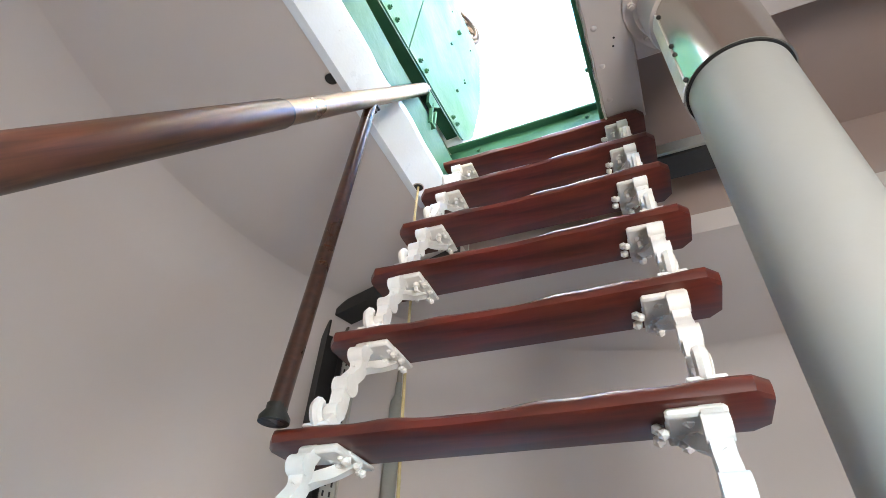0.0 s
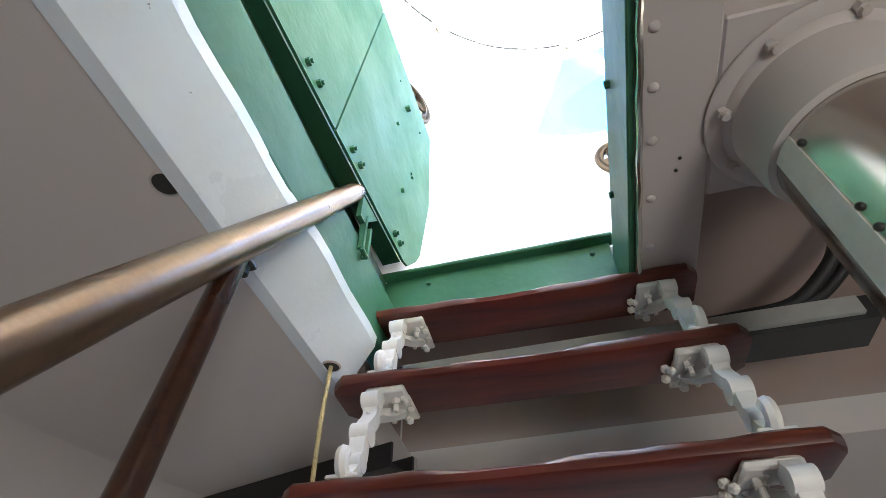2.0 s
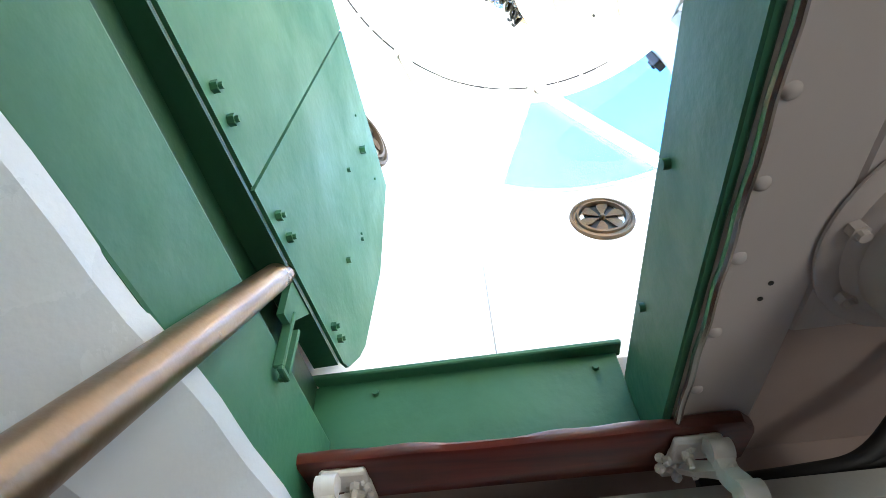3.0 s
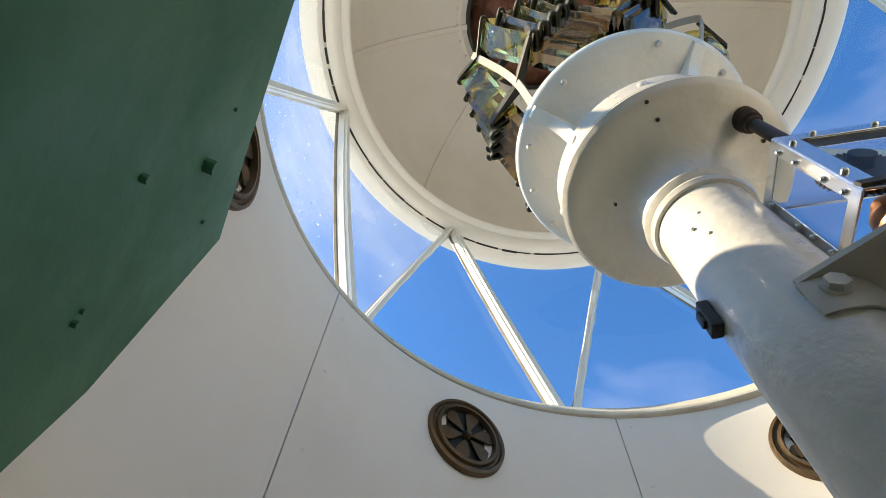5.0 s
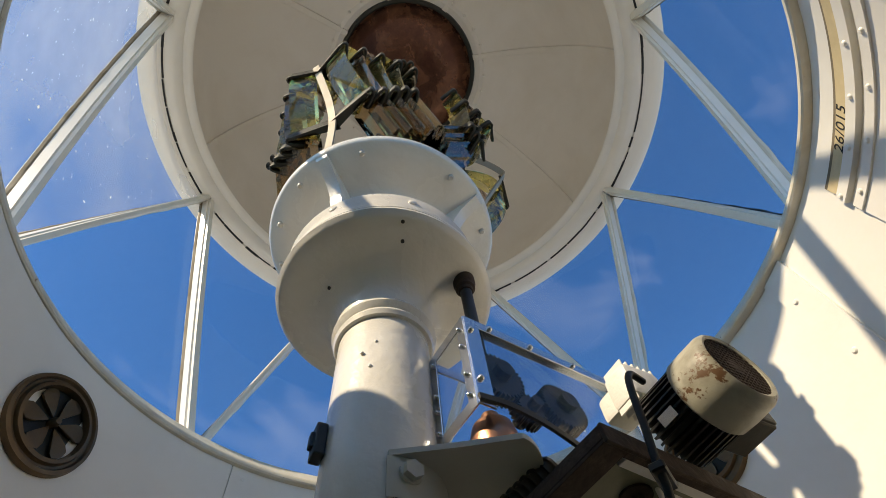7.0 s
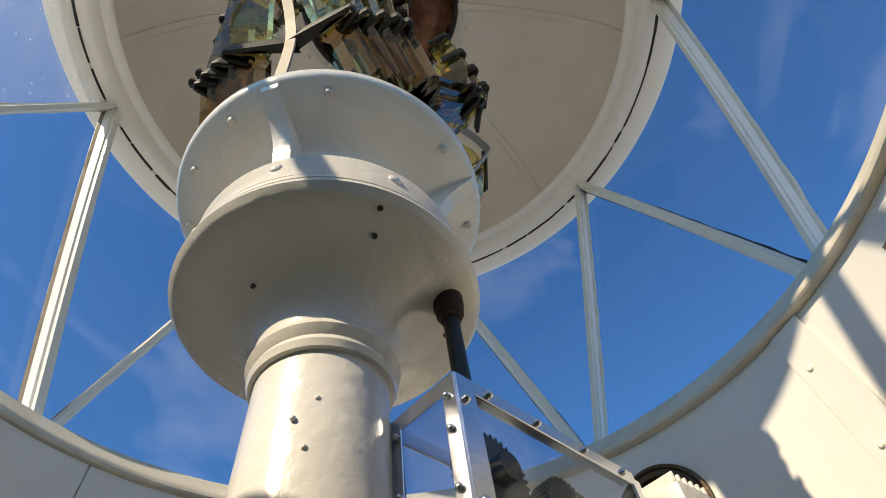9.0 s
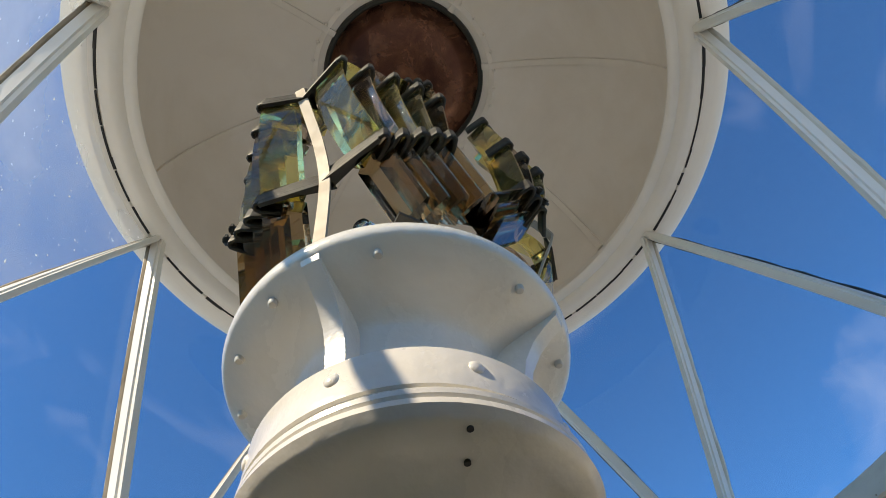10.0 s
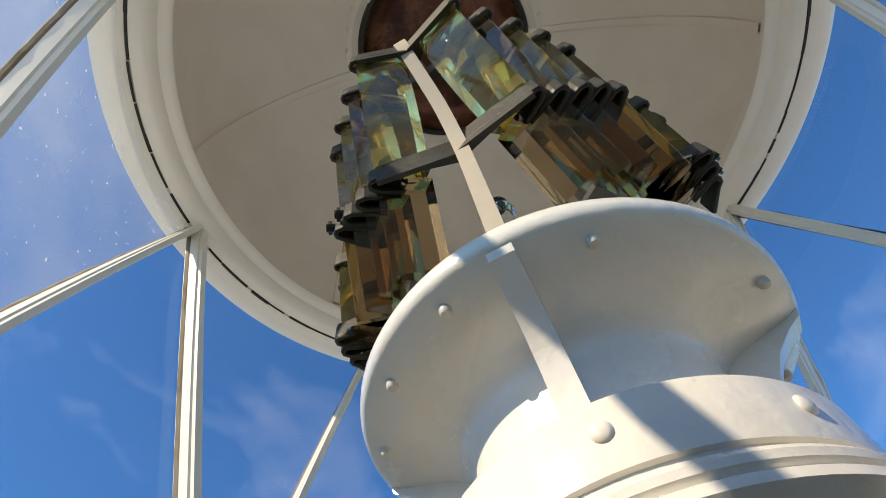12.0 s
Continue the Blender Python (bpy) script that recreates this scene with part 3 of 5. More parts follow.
lathe(bm, [(R_W + 0.008, -0.045), (R_W + 0.06, -0.045), (R_W + 0.06, 1.33), (R_W + 0.008, 1.33)], 96)
part("backing", bm, WHITE, wall, smooth=True)
for k in range(6):
    a = 10.6 + 60 * k
    bm = bmesh.new()
    lathe(bm, [(R_W, 0.0), (R_W + 0.0075, 0.0), (R_W + 0.0075, 1.330), (R_W, 1.330)], 18, a0=a + 0.13, a1=a + 59.87)
    part("wall_panel", bm, WHITE, wall, smooth=True)
for az, z in ((128.2, 1.01), (127.8, 0.76), (127.4, 0.51), (128.2, 1.24), (68.3, 1.05), (68.1, 0.8), (68.2, 1.29), (68.2, 0.55), (8.2, 1.05), (8.2, 1.29), (124, 0.6), (112, 0.7)):
    bm = bmesh.new()
    lathe(bm, [(0.0, 0.003), (0.005, 0.002), (0.007, 0.0), (0.0, 0.0)], 10, closed=False)
    part("screw_head", bm, WHITE, wall, smooth=True, place=on_wall(az, R_W, z))
# riveted cover strip on one joint
bm = bmesh.new()
lathe(bm, [(R_W - 0.010, 0.0), (R_W - 0.0005, 0.0), (R_W - 0.0005, 1.328), (R_W - 0.010, 1.328)], 6, a0=-52.5, a1=-47.3)
cover = part("cover_strip", bm, WHITE, wall, "riveted white cover strip over a joint", True)
for z in (0.25, 0.5, 0.75, 0.98, 1.2):
    bm = bmesh.new()
    lathe(bm, [(0.0, 0.006), (0.006, 0.005), (0.010, 0.0), (0.0, 0.0)], 12, closed=False)
    part("rivet", bm, WHITE, cover, smooth=True, place=on_wall(-49.0, R_W - 0.010, z))

# the sill ring
bm = bmesh.new()
lathe(bm, [(R_W + 0.001, 1.331), (R_W - 0.014, 1.333), (R_W - 0.018, 1.338), (R_W - 0.018, 1.348), (R_W - 0.013, 1.356), (R_W + 0.002, 1.361), (R_W + 0.004, 1.366), (R_W + 0.012, 1.378), (R_W + 0.035, 1.408), (1.134, Z_SILL), (1.17, Z_SILL - 0.004), (1.27, Z_SILL - 0.05), (1.27, 1.34), (1.15, 1.331)], 128)
tagged(part("window_sill", bm, SILL_WHITE, smooth=True, place=Matrix.Translation((-0.012, 0.006, 0))), "weathered white sill ring with a few rust spots", "sill", kind="structure")
bm = bmesh.new()
bmesh.ops.create_uvsphere(bm, u_segments=10, v_segments=6, radius=0.014, matrix=on_wall(115.6, R_W + 0.008, 1.352) @ Matrix.Diagonal((1.5, 0.5, 0.3, 1)))
tagged(part("rust_spot", bm, RUST_EDGE, smooth=True), "brown rust blister on the white sill", "rust", kind="structure")

# ---------------------------------------------------------------- the glazing: slanting bars between eight nodes
Z_TOP, PHI = 2.861, -80.07
def glaze_r(z, off=0.0):
    return 1.165 + (z - 1.4375) / (Z_TOP - 1.4375) * 0.072 + off


glazing = thing("window_lantern", "white slanting glazing bars of the lantern window", "lantern window", kind="structure")
for k in range(8):
    for side in (-1, 1):
        a_top, a_bot = PHI + 45 * k, PHI + 45 * k + 22.5 * side
        n = 36
        wide = 0.021 if side < 0 else 0.015
        bm = bmesh.new()
        pts = []
        for i in range(n + 1):
            t = i / n
            z = Z_TOP + 0.006 + (Z_SILL - 0.035 - Z_TOP - 0.006) * t
            pts.append(polar(a_top + side * 0.5 * (1 - t) + (a_bot - a_top - side * 0.8) * t, glaze_r(z, 0.03), z))
        rings = []
        for i, p in enumerate(pts):
            d = (pts[min(i + 1, n)] - pts[max(i - 1, 0)]).normalized()
            rad = Vector((p.x, p.y, 0)).normalized()
            s = d.cross(rad).normalized()
            rings.append([bm.verts.new(p + s * x + rad * y) for x, y in ((-wide * 0.6, -0.042), (wide * 0.6, -0.042), (wide * 0.68, -0.03), (wide, -0.027), (wide, 0.03), (-wide, 0.03), (-wide, -0.027), (-wide * 0.68, -0.03))])
        for A, B in zip(rings, rings[1:]):
            for j in range(8):
                bm.faces.new((A[j], A[(j + 1) % 8], B[(j + 1) % 8], B[j]))
        bm.faces.new(rings[0])
        bm.faces.new(rings[-1])
        bar = part("glazing_bar", bm, WHITE, glazing)
        bm = bmesh.new()     # putty line on the weather side
        rings = []
        for i, p in enumerate(pts[:-1]):
            d = (pts[min(i + 1, n)] - pts[max(i - 1, 0)]).normalized()
            rad = Vector((p.x, p.y, 0)).normalized()
            s = d.cross(rad).normalized()
            wob = 0.006 * max(-0.3, noise.noise(Vector((i * 0.45, k * 3.1, side * 7.7)))) + 0.002 * noise.noise(Vector((i * 1.7, k, side)))
            rings.append([bm.verts.new(p + s * x + rad * y) for x, y in ((wide + 0.0003, 0.005), (wide + 0.004 + wob, 0.012), (wide + 0.004 + wob, 0.026), (wide + 0.0003, 0.028))])
        for A, B in zip(rings, rings[1:]):
            for j in range(4):
                bm.faces.new((A[j], A[(j + 1) % 4], B[(j + 1) % 4], B[j]))
        part("putty", bm, SILL_WHITE if side > 0 else DARK_BRONZE, bar)
        bm = bmesh.new()     # dirty seam on the other side
        rings = []
        for i, p in enumerate(pts[:-1]):
            d = (pts[min(i + 1, n)] - pts[max(i - 1, 0)]).normalized()
            rad = Vector((p.x, p.y, 0)).normalized()
            s = d.cross(rad).normalized()
            wob = 0.003 * max(-0.5, noise.noise(Vector((i * 0.6, k * 2.3, side * 4.1))))
            rings.append([bm.verts.new(p - s * x + rad * y) for x, y in ((wide + 0.0003, 0.008), (wide + 0.0026 + wob, 0.014), (wide + 0.0026 + wob, 0.026), (wide + 0.0003, 0.028))])
        for A, B in zip(rings, rings[1:]):
            for j in range(4):
                bm.faces.new((A[j], A[(j + 1) % 4], B[(j + 1) % 4], B[j]))
        part("seam", bm, GAP_BROWN, bar, "dirty brown seam along the glass")
# triangular panes, bent to the round
for k in range(8):
    for up in (0, 1):
        bm = bmesh.new()
        a_top, a_bot = PHI + 45 * k, PHI + 45 * k + 22.5
        n = 8
        rows = []
        for i in range(n + 1):
            t = i / n
            z = Z_SILL - 0.028 + (Z_TOP + 0.068 - Z_SILL) * t
            half = 22.5 * (t if up else 1 - t)
            mid = a_bot if up else a_top
            rows.append([bm.verts.new(polar(mid + half * (j / 4 - 1), glaze_r(z, 0.055), z)) for j in range(9)] if half > 1e-6 else [bm.verts.new(polar(mid, glaze_r(z, 0.055), z))])
        for A, B in zip(rows, rows[1:]):
            if len(A) == 1:
                for j in range(8):
                    bm.faces.new((A[0], B[j], B[j + 1]))
            elif len(B) == 1:
                for j in range(8):
                    bm.faces.new((A[j], A[j + 1], B[0]))
            else:
                for j in range(8):
                    bm.faces.new((A[j], A[j + 1], B[j + 1], B[j]))
        pane = part("pane", bm, PANE_SALTY if 115 < (mid + 720) % 360 < 215 else PANE, glazing, smooth=True)
        pane.visible_shadow = False

# the ring above the glass, the dome and its ribs
bm = bmesh.new()
lathe(bm, [(1.335, 2.862), (1.272, 2.866), (1.268, 2.874), (1.262, 2.874), (1.258, 2.862), (1.222, 2.858), (1.205, 2.864), (1.188, 2.884), (1.182, 2.905), (1.16, 2.908), (1.146, 2.916), (1.14, 2.93), (1.146, 2.95), (1.20, 2.98), (1.226, 3.05), (1.24, 3.10), (1.32, 3.13), (1.40, 3.10), (1.40, 2.9)], 144)
tagged(part("ring_beam", bm, WHITE, smooth=True), "white painted ring beam over the lantern glass", "beam", kind="structure")
crack = random.Random(5)
bm = bmesh.new()
for k in range(8):
    a = PHI + 45 * k
    # the crack opens and closes along its length
    b0 = a + 2.0
    while b0 < a + 42:
        run = crack.uniform(2.0, 7.0)
        half = crack.uniform(0.0025, 0.0065)
        mid = 1.2655 + crack.uniform(-0.002, 0.002)
        lathe(bm, [(mid - half, 2.8605), (mid + half, 2.8605), (mid + half, 2.865), (mid - half, 2.865)], 5, a0=b0, a1=min(b0 + run, a + 43))
        b0 += run + crack.choice((0.0, 0.0, 0.3, 1.2))
tagged(part("joint_gap", bm, RUBBER), "cracked black joint in the ring beam", "joint", kind="structure")


def dome_r(t):
    """Radius and height on the dome's inside, from the ring (0) to the vent (1)."""
    a = t * 1.10
    return 1.245 - 0.735 * (1 - math.cos(a)) / (1 - math.cos(1.10)), 3.10 + 1.06 * math.sin(a) / math.sin(1.10)


prof = [dome_r(i / 14) for i in range(15)]
bm = bmesh.new()
lathe(bm, prof + [(r + 0.06, z + 0.04) for r, z in reversed(prof)], 112)
tagged(part("ceiling_dome", bm, DOME_WHITE, smooth=True), "cream painted metal dome of the lantern roof", "dome", kind="structure")
ribs = thing("dome_ribs", "thin painted seams on the dome", "rib", kind="structure")
for k in range(8):
    a = PHI + 45 * k + 10
    bm = bmesh.new()
    pts = [polar(a, dome_r(i / 14)[0], dome_r(i / 14)[1]) for i in range(15)]
    rings = []
    for i, p in enumerate(pts):
        d = (pts[min(i + 1, 14)] - pts[max(i - 1, 0)]).normalized()
        s = Vector((-math.sin(radians(a)), math.cos(radians(a)), 0))
        inn = d.cross(s).normalized()
        inn = -inn if inn.dot(p - Vector((0, 0, 3))) > 0 else inn
        rings.append([bm.verts.new(p + s * x + inn * y) for x, y in ((-0.022, -0.003), (-0.017, 0.014), (0.017, 0.014), (0.022, -0.003))])
    for A, B in zip(rings, rings[1:]):
        for j in range(3):
            bm.faces.new((A[j], A[j + 1], B[j + 1], B[j]))
    part("rib", bm, DOME_WHITE, ribs)
for k in range(32):
    bm = bmesh.new()
    bmesh.ops.create_uvsphere(bm, u_segments=8, v_segments=5, radius=0.011)
    part("rivet", bm, DOME_WHITE, ribs, smooth=True, place=Matrix.Translation(polar(360 / 32 * k, 0.578, dome_r(0.93)[1] - 0.005)))
vent = thing("roof_vent", "dark tarnished copper vent bowl at the dome's top", "vent")
bm = bmesh.new()
lathe(bm, [(0.478, 4.145), (0.488, 4.135), (0.505, 4.14), (0.515, 4.16), (0.515, 4.21), (0.49, 4.21), (0.485, 4.17)], 96)
part("rim", bm, DARK_BRONZE, vent, "blackened rolled rim", True)
bm = bmesh.new()
lathe(bm, [(0.0, 4.31), (0.2, 4.30), (0.36, 4.27), (0.44, 4.235), (0.484, 4.175), (0.5, 4.19), (0.45, 4.28), (0.36, 4.32), (0.0, 4.36)], 96, closed=False)
part("bowl", bm, COPPER, vent, smooth=True)
bm = bmesh.new()
lathe(bm, [(0.55, 4.12), (0.66, 4.14), (0.66, 4.7), (0.0, 4.75), (0.0, 4.72), (0.55, 4.6)], 48, closed=False)
tagged(part("roof_cap", bm, DOME_WHITE, smooth=True), "painted cap over the roof vent", "roof", kind="structure")

# ---------------------------------------------------------------- things on the lantern wall


def porthole(az, z):
    """A round bronze wall vent: a stepped ring, a dished back and six petals round a hub."""
    ob = thing("porthole_vent", "round brown bronze wall vent with six petals", "vent", "wall vents", place=on_wall(az, R_W, z) @ Matrix.Scale(1.2, 4))
    b = bmesh.new()
    lathe(b, [(0.098, -0.004), (0.112, -0.004), (0.116, 0.004), (0.112, 0.016), (0.104, 0.018), (0.1, 0.012), (0.094, 0.012), (0.09, 0.02), (0.082, 0.022), (0.078, 0.006)], 56)
    part("ring", b, BRONZE, ob, smooth=True)
    b = bmesh.new()
    lathe(b, [(0.0, 0.002), (0.097, 0.002), (0.097, -0.003), (0.0, -0.003)], 40, closed=False)
    part("back_plate", b, DARK_BRONZE, ob, "blackened back plate", True)
    for k in range(6):
        b = bmesh.new()
        pts = [(0.012, 0), (0.03, 0.011), (0.05, 0.022), (0.066, 0.024), (0.076, 0.012), (0.078, 0), (0.076, -0.012), (0.066, -0.016), (0.05, -0.012), (0.03, -0.006)]
        top = [b.verts.new((x, y, 0.008 + 0.006 * math.sin(x * 30))) for x, y in pts]
        f = b.faces.new(top)
        ex = bmesh.ops.extrude_face_region(b, geom=[f])
        bmesh.ops.translate(b, vec=(0, 0, -0.006), verts=[g for g in ex["geom"] if isinstance(g, bmesh.types.BMVert)])
        part("petal", b, BRONZE, ob, place=Matrix.Rotation(radians(60 * k + 12), 4, "Z"))
    b = bmesh.new()
    lathe(b, [(0.0, 0.026), (0.007, 0.024), (0.011, 0.016), (0.012, 0.002), (0.0, 0.002)], 16, closed=False)
    part("hub", b, BRONZE, ob, smooth=True)
    return ob


for az in (160.3, 100.6, 40.5, -20.5):
    porthole(az, 1.108)

# the low door, with the batten and its number above it
door = thing("door_1", "white painted iron gallery door with riveted edge, closed", "door", kind="structure")
bm = bmesh.new()
lathe(bm, [(R_W - 0.012, 0.06), (R_W - 0.0005, 0.06), (R_W - 0.0005, 1.14), (R_W - 0.012, 1.14)], 16, a0=-108, a1=-66.5)
leaf = part("door_leaf", bm, WHITE, door, smooth=True)
bm = bmesh.new()
lathe(bm, [(R_W - 0.018, 1.108), (R_W - 0.0125, 1.108), (R_W - 0.0125, 1.136), (R_W - 0.018, 1.136)], 16, a0=-107.8, a1=-66.7)
part("edge_strip", bm, WHITE, leaf, smooth=True)
# black strip that draws the dark gap along the door's top
bm = bmesh.new()
lathe(bm, [(R_W - 0.006, 1.142), (R_W - 0.0005, 1.142), (R_W - 0.0005, 1.148), (R_W - 0.006, 1.148)], 16, a0=-108, a1=-66.2)
part("door_seal", bm, RUBBER, door, "black strip standing for the dark gap over the door", True)
for az in (-69, -76, -83, -90, -97, -104):
    for z in (1.123, 1.18):
        bm = bmesh.new()
        lathe(bm, [(0.0, 0.006), (0.005, 0.005), (0.008, 0.0), (0.0, 0.0)], 10, closed=False)
        part("rivet", bm, WHITE, door, smooth=True, place=on_wall(az + (2 if z > 1.14 else 0), R_W - (0.018 if z < 1.14 else 0.017), z))
bm = bmesh.new()
lathe(bm, [(R_W - 0.012, 1.196), (R_W - 0.0005, 1.196), (R_W - 0.0005, 1.233), (R_W - 0.012, 1.233)], 40, a0=-106, a1=-66.8)
tagged(part("door_batten", bm, BATTEN, smooth=True), "yellowed wooden batten over the low door", "batten")
# thin brown strip that paints the shade in the gap over the batten
bm = bmesh.new()
lathe(bm, [(R_W - 0.004, 1.2335), (R_W - 0.0005, 1.2335), (R_W - 0.0005, 1.252), (R_W - 0.004, 1.252)], 40, a0=-106, a1=-66.5)
tagged(part("batten_gap", bm, GAP_BROWN, smooth=True), "brown strip along the batten's upper edge, standing for the gap's shade", "gap", kind="structure")
bm = bmesh.new()
lathe(bm, [(R_W - 0.017, 1.164), (R_W - 0.0005, 1.164), (R_W - 0.0005, 1.1955), (R_W - 0.017, 1.1955)], 40, a0=-106.5, a1=-66.3)
strip_over_door = tagged(part("trim_door", bm, WHITE, smooth=True), "white painted iron strip over the door", "trim", kind="structure")
# the number, bent to the round of the wall
number = bpy.data.curves.new("number_curve", "FONT")
number.body, number.size, number.align_x, number.align_y, number.extrude, number.shear = "26/015", 0.043, "CENTER", "CENTER", 0.0003, 0.15
number.space_character = 1.06
flat_number = bpy.data.objects.new("number_flat", number)
number_mesh = bpy.data.meshes.new_from_object(flat_number)
bpy.data.objects.remove(flat_number)
number_mesh.materials.clear()
number_mesh.materials.append(INK)
for v in number_mesh.vertices:
    a = radians(-76.0) - v.co.x / R_W
    r = R_W - 0.0127 - v.co.z
    v.co = (r * math.cos(a), r * math.sin(a), 1.2145 + v.co.y)
num = new("handwritten_number", number_mesh)
tagged(num, "number 26/015 written by hand on the batten", "writing")

# ---------------------------------------------------------------- pedestal
ped = thing("lens_pedestal", "white painted iron pedestal column carrying the optic", "pedestal", place=Matrix.Translation(C0))
LOW = Matrix.Translation((0.006, -0.012, 0))
bm = bmesh.new()
lathe(bm, [(0.0, 0.0), (0.16, 0.0), (0.16, 0.02), (0.12, 0.03), (0.1, 0.05), (0.099, 0.5), (0.097, 0.915), (0.0, 0.915)], 56, closed=False)
part("tube", bm, PED_PAINT, ped, smooth=True, place=LOW)
bm = bmesh.new()
lathe(bm, [(0.09, 0.912), (0.105, 0.914), (0.109, 0.925), (0.105, 0.936), (0.109, 0.94), (0.115, 0.95), (0.111, 0.962), (0.09, 0.966)], 56)
part("collar", bm, PED_PAINT, ped, smooth=True, place=LOW)
bm = bmesh.new()
lathe(bm, [(0.0, 0.96), (0.107, 0.962), (0.111, 0.985), (0.121, 1.012), (0.143, 1.04), (0.175, 1.06), (0.215, 1.072), (0.247, 1.078), (0.254, 1.084), (0.262, 1.094), (0.2605, 1.104), (0.253, 1.109), (0.258, 1.114), (0.2585, 1.122), (0.252, 1.13), (0.0, 1.13)], 80, closed=False)
drum = part("drum", bm, PED_PAINT, ped, "white bell-shaped underside with a rolled moulding", True, LOW)
bm = bmesh.new()
lathe(bm, [(0.0, 1.131), (0.244, 1.131), (0.2445, 1.138), (0.25, 1.14), (0.25, 1.21), (0.246, 1.216), (0.0, 1.216)], 80, closed=False)
band = part("band", bm, PED_PAINT, ped, "white band with round rivets", True, Matrix.Translation((0.003, -0.006, 0)))
for k in range(8):
    bm = bmesh.new()
    bmesh.ops.create_uvsphere(bm, u_segments=12, v_segments=8, radius=0.012, matrix=Matrix.Diagonal((0.5, 1, 1, 1)))
    part("rivet", bm, PED_PAINT, band, smooth=True, place=Matrix.Rotation(radians(186 + 45 * k), 4, "Z") @ Matrix.Translation((0.249, 0, 1.18)))
bm = bmesh.new()
lathe(bm, [(0.0, 1.217), (0.188, 1.217), (0.186, 1.27), (0.186, 1.32), (0.189, 1.345), (0.198, 1.36), (0.215, 1.371), (0.25, 1.382), (0.31, 1.399), (0.316, 1.404), (0.322, 1.406), (0.328, 1.412), (0.331, 1.422), (0.331, 1.434), (0.328, 1.442), (0.322, 1.4455), (0.305, 1.446), (0.3, 1.459), (0.29, 1.46), (0.0, 1.46)], 96, closed=False)
table = part("table", bm, PED_PAINT, ped, "round white table under the lens", True)
for a in (184, 274, 4, 94):
    bm = bmesh.new()
    vs = [bm.verts.new((r, -0.017, z)) for r, z in ((0.18, 1.218), (0.222, 1.2175), (0.223, 1.25), (0.228, 1.285), (0.24, 1.32), (0.262, 1.352), (0.292, 1.378), (0.318, 1.394), (0.322, 1.406), (0.18, 1.37))]
    f = bm.faces.new(vs)
    ex = bmesh.ops.extrude_face_region(bm, geom=[f])
    bmesh.ops.translate(bm, vec=(0, 0.034, 0), verts=[g for g in ex["geom"] if isinstance(g, bmesh.types.BMVert)])
    part("rib", bm, PED_PAINT, table, smooth=True, place=Matrix.Rotation(radians(a), 4, "Z"))
for a in (20, 60, 115, 140, 166, 204, 254, 292, 330):
    bm = bmesh.new()
    lathe(bm, [(0.0, 1.385), (0.006, 1.386), (0.0085, 1.39), (0.0085, 1.41), (0.0, 1.41)], 12, closed=False)
    part("bolt", bm, FLANGE_GREY, table, smooth=True, place=Matrix.Rotation(radians(a), 4, "Z") @ Matrix.Translation((0.298, 0, 0.0)))
for a, r, z in ((226, 0.197, 1.0655), (224, 0.24, 1.0765), (158, 0.15, 1.045), (300, 0.2, 1.0665)):
    bm = bmesh.new()
    rod(bm, (r, 0, z - 0.002), (r, 0, z + 0.012), 0.0045, 10)
    part("hole", bm, BLACK, drum, place=Matrix.Rotation(radians(a), 4, "Z"))
for a, z in ((215, 0.83), (228, 0.86), (236, 0.79), (200, 0.8), (210, 0.76), (232, 0.88)):
    bm = bmesh.new()
    bmesh.ops.create_uvsphere(bm, u_segments=8, v_segments=6, radius=0.004)
    part("paint_blob", bm, PED_PAINT, ped, smooth=True, place=Matrix.Rotation(radians(a), 4, "Z") @ Matrix.Translation((0.0975, 0, z)))
# switch on the far side of the tube
bm = bmesh.new()
box(bm, (0.108, 0, 0.635), (0.02, 0.03, 0.065), bevel=0.004, seg=2)
box(bm, (0.12, 0, 0.635), (0.008, 0.016, 0.03), bevel=0.002)
part("switch", bm, BLACK, ped, "small black catch on the tube", place=LOW @ Matrix.Rotation(radians(147), 4, "Z"))
# drive shaft from the drum down into the gear box
shaft = thing("drive_shaft", "black drive shaft between drum and gear box", "shaft")
bm = bmesh.new()
rod(bm, (0.022, -0.078, 0.80), (0.022, -0.078, 1.065), 0.0135, 20)
part("rod", bm, BLACK, shaft, smooth=True)
bm = bmesh.new()
lathe(bm, [(0.0, 1.02), (0.017, 1.02), (0.018, 1.03), (0.023, 1.034), (0.024, 1.05), (0.026, 1.053), (0.026, 1.078), (0.0, 1.078)], 24, (0.022, -0.078), closed=False)
part("coupling", bm, RUST_EDGE, shaft, "brown greasy coupling", True)

# ---------------------------------------------------------------- the revolving lens
Z_UP, DROP = 2.03, 0.29            # the belt bar, and how far the lower and upper bars lie from it
# five prism rings a panel: (outwards, sideways) of their crests at the belt and at the bars above and below it
RINGS = (((0.348, 0.368), (0.312, 0.228)), ((0.367, 0.302), (0.334, 0.194)), ((0.384, 0.238), (0.357, 0.163)), ((0.397, 0.174), (0.373, 0.136)), ((0.404, 0.112), (0.384, 0.108)))
R_CORNER = (0.466, 0.338)             # distance of the frame's corner from the axis at the belt and at the other bars
lens = thing("lighthouse_lens", "three-sided glass prism lens in dark bronze frames", "lens", place=Matrix.Translation(C0))


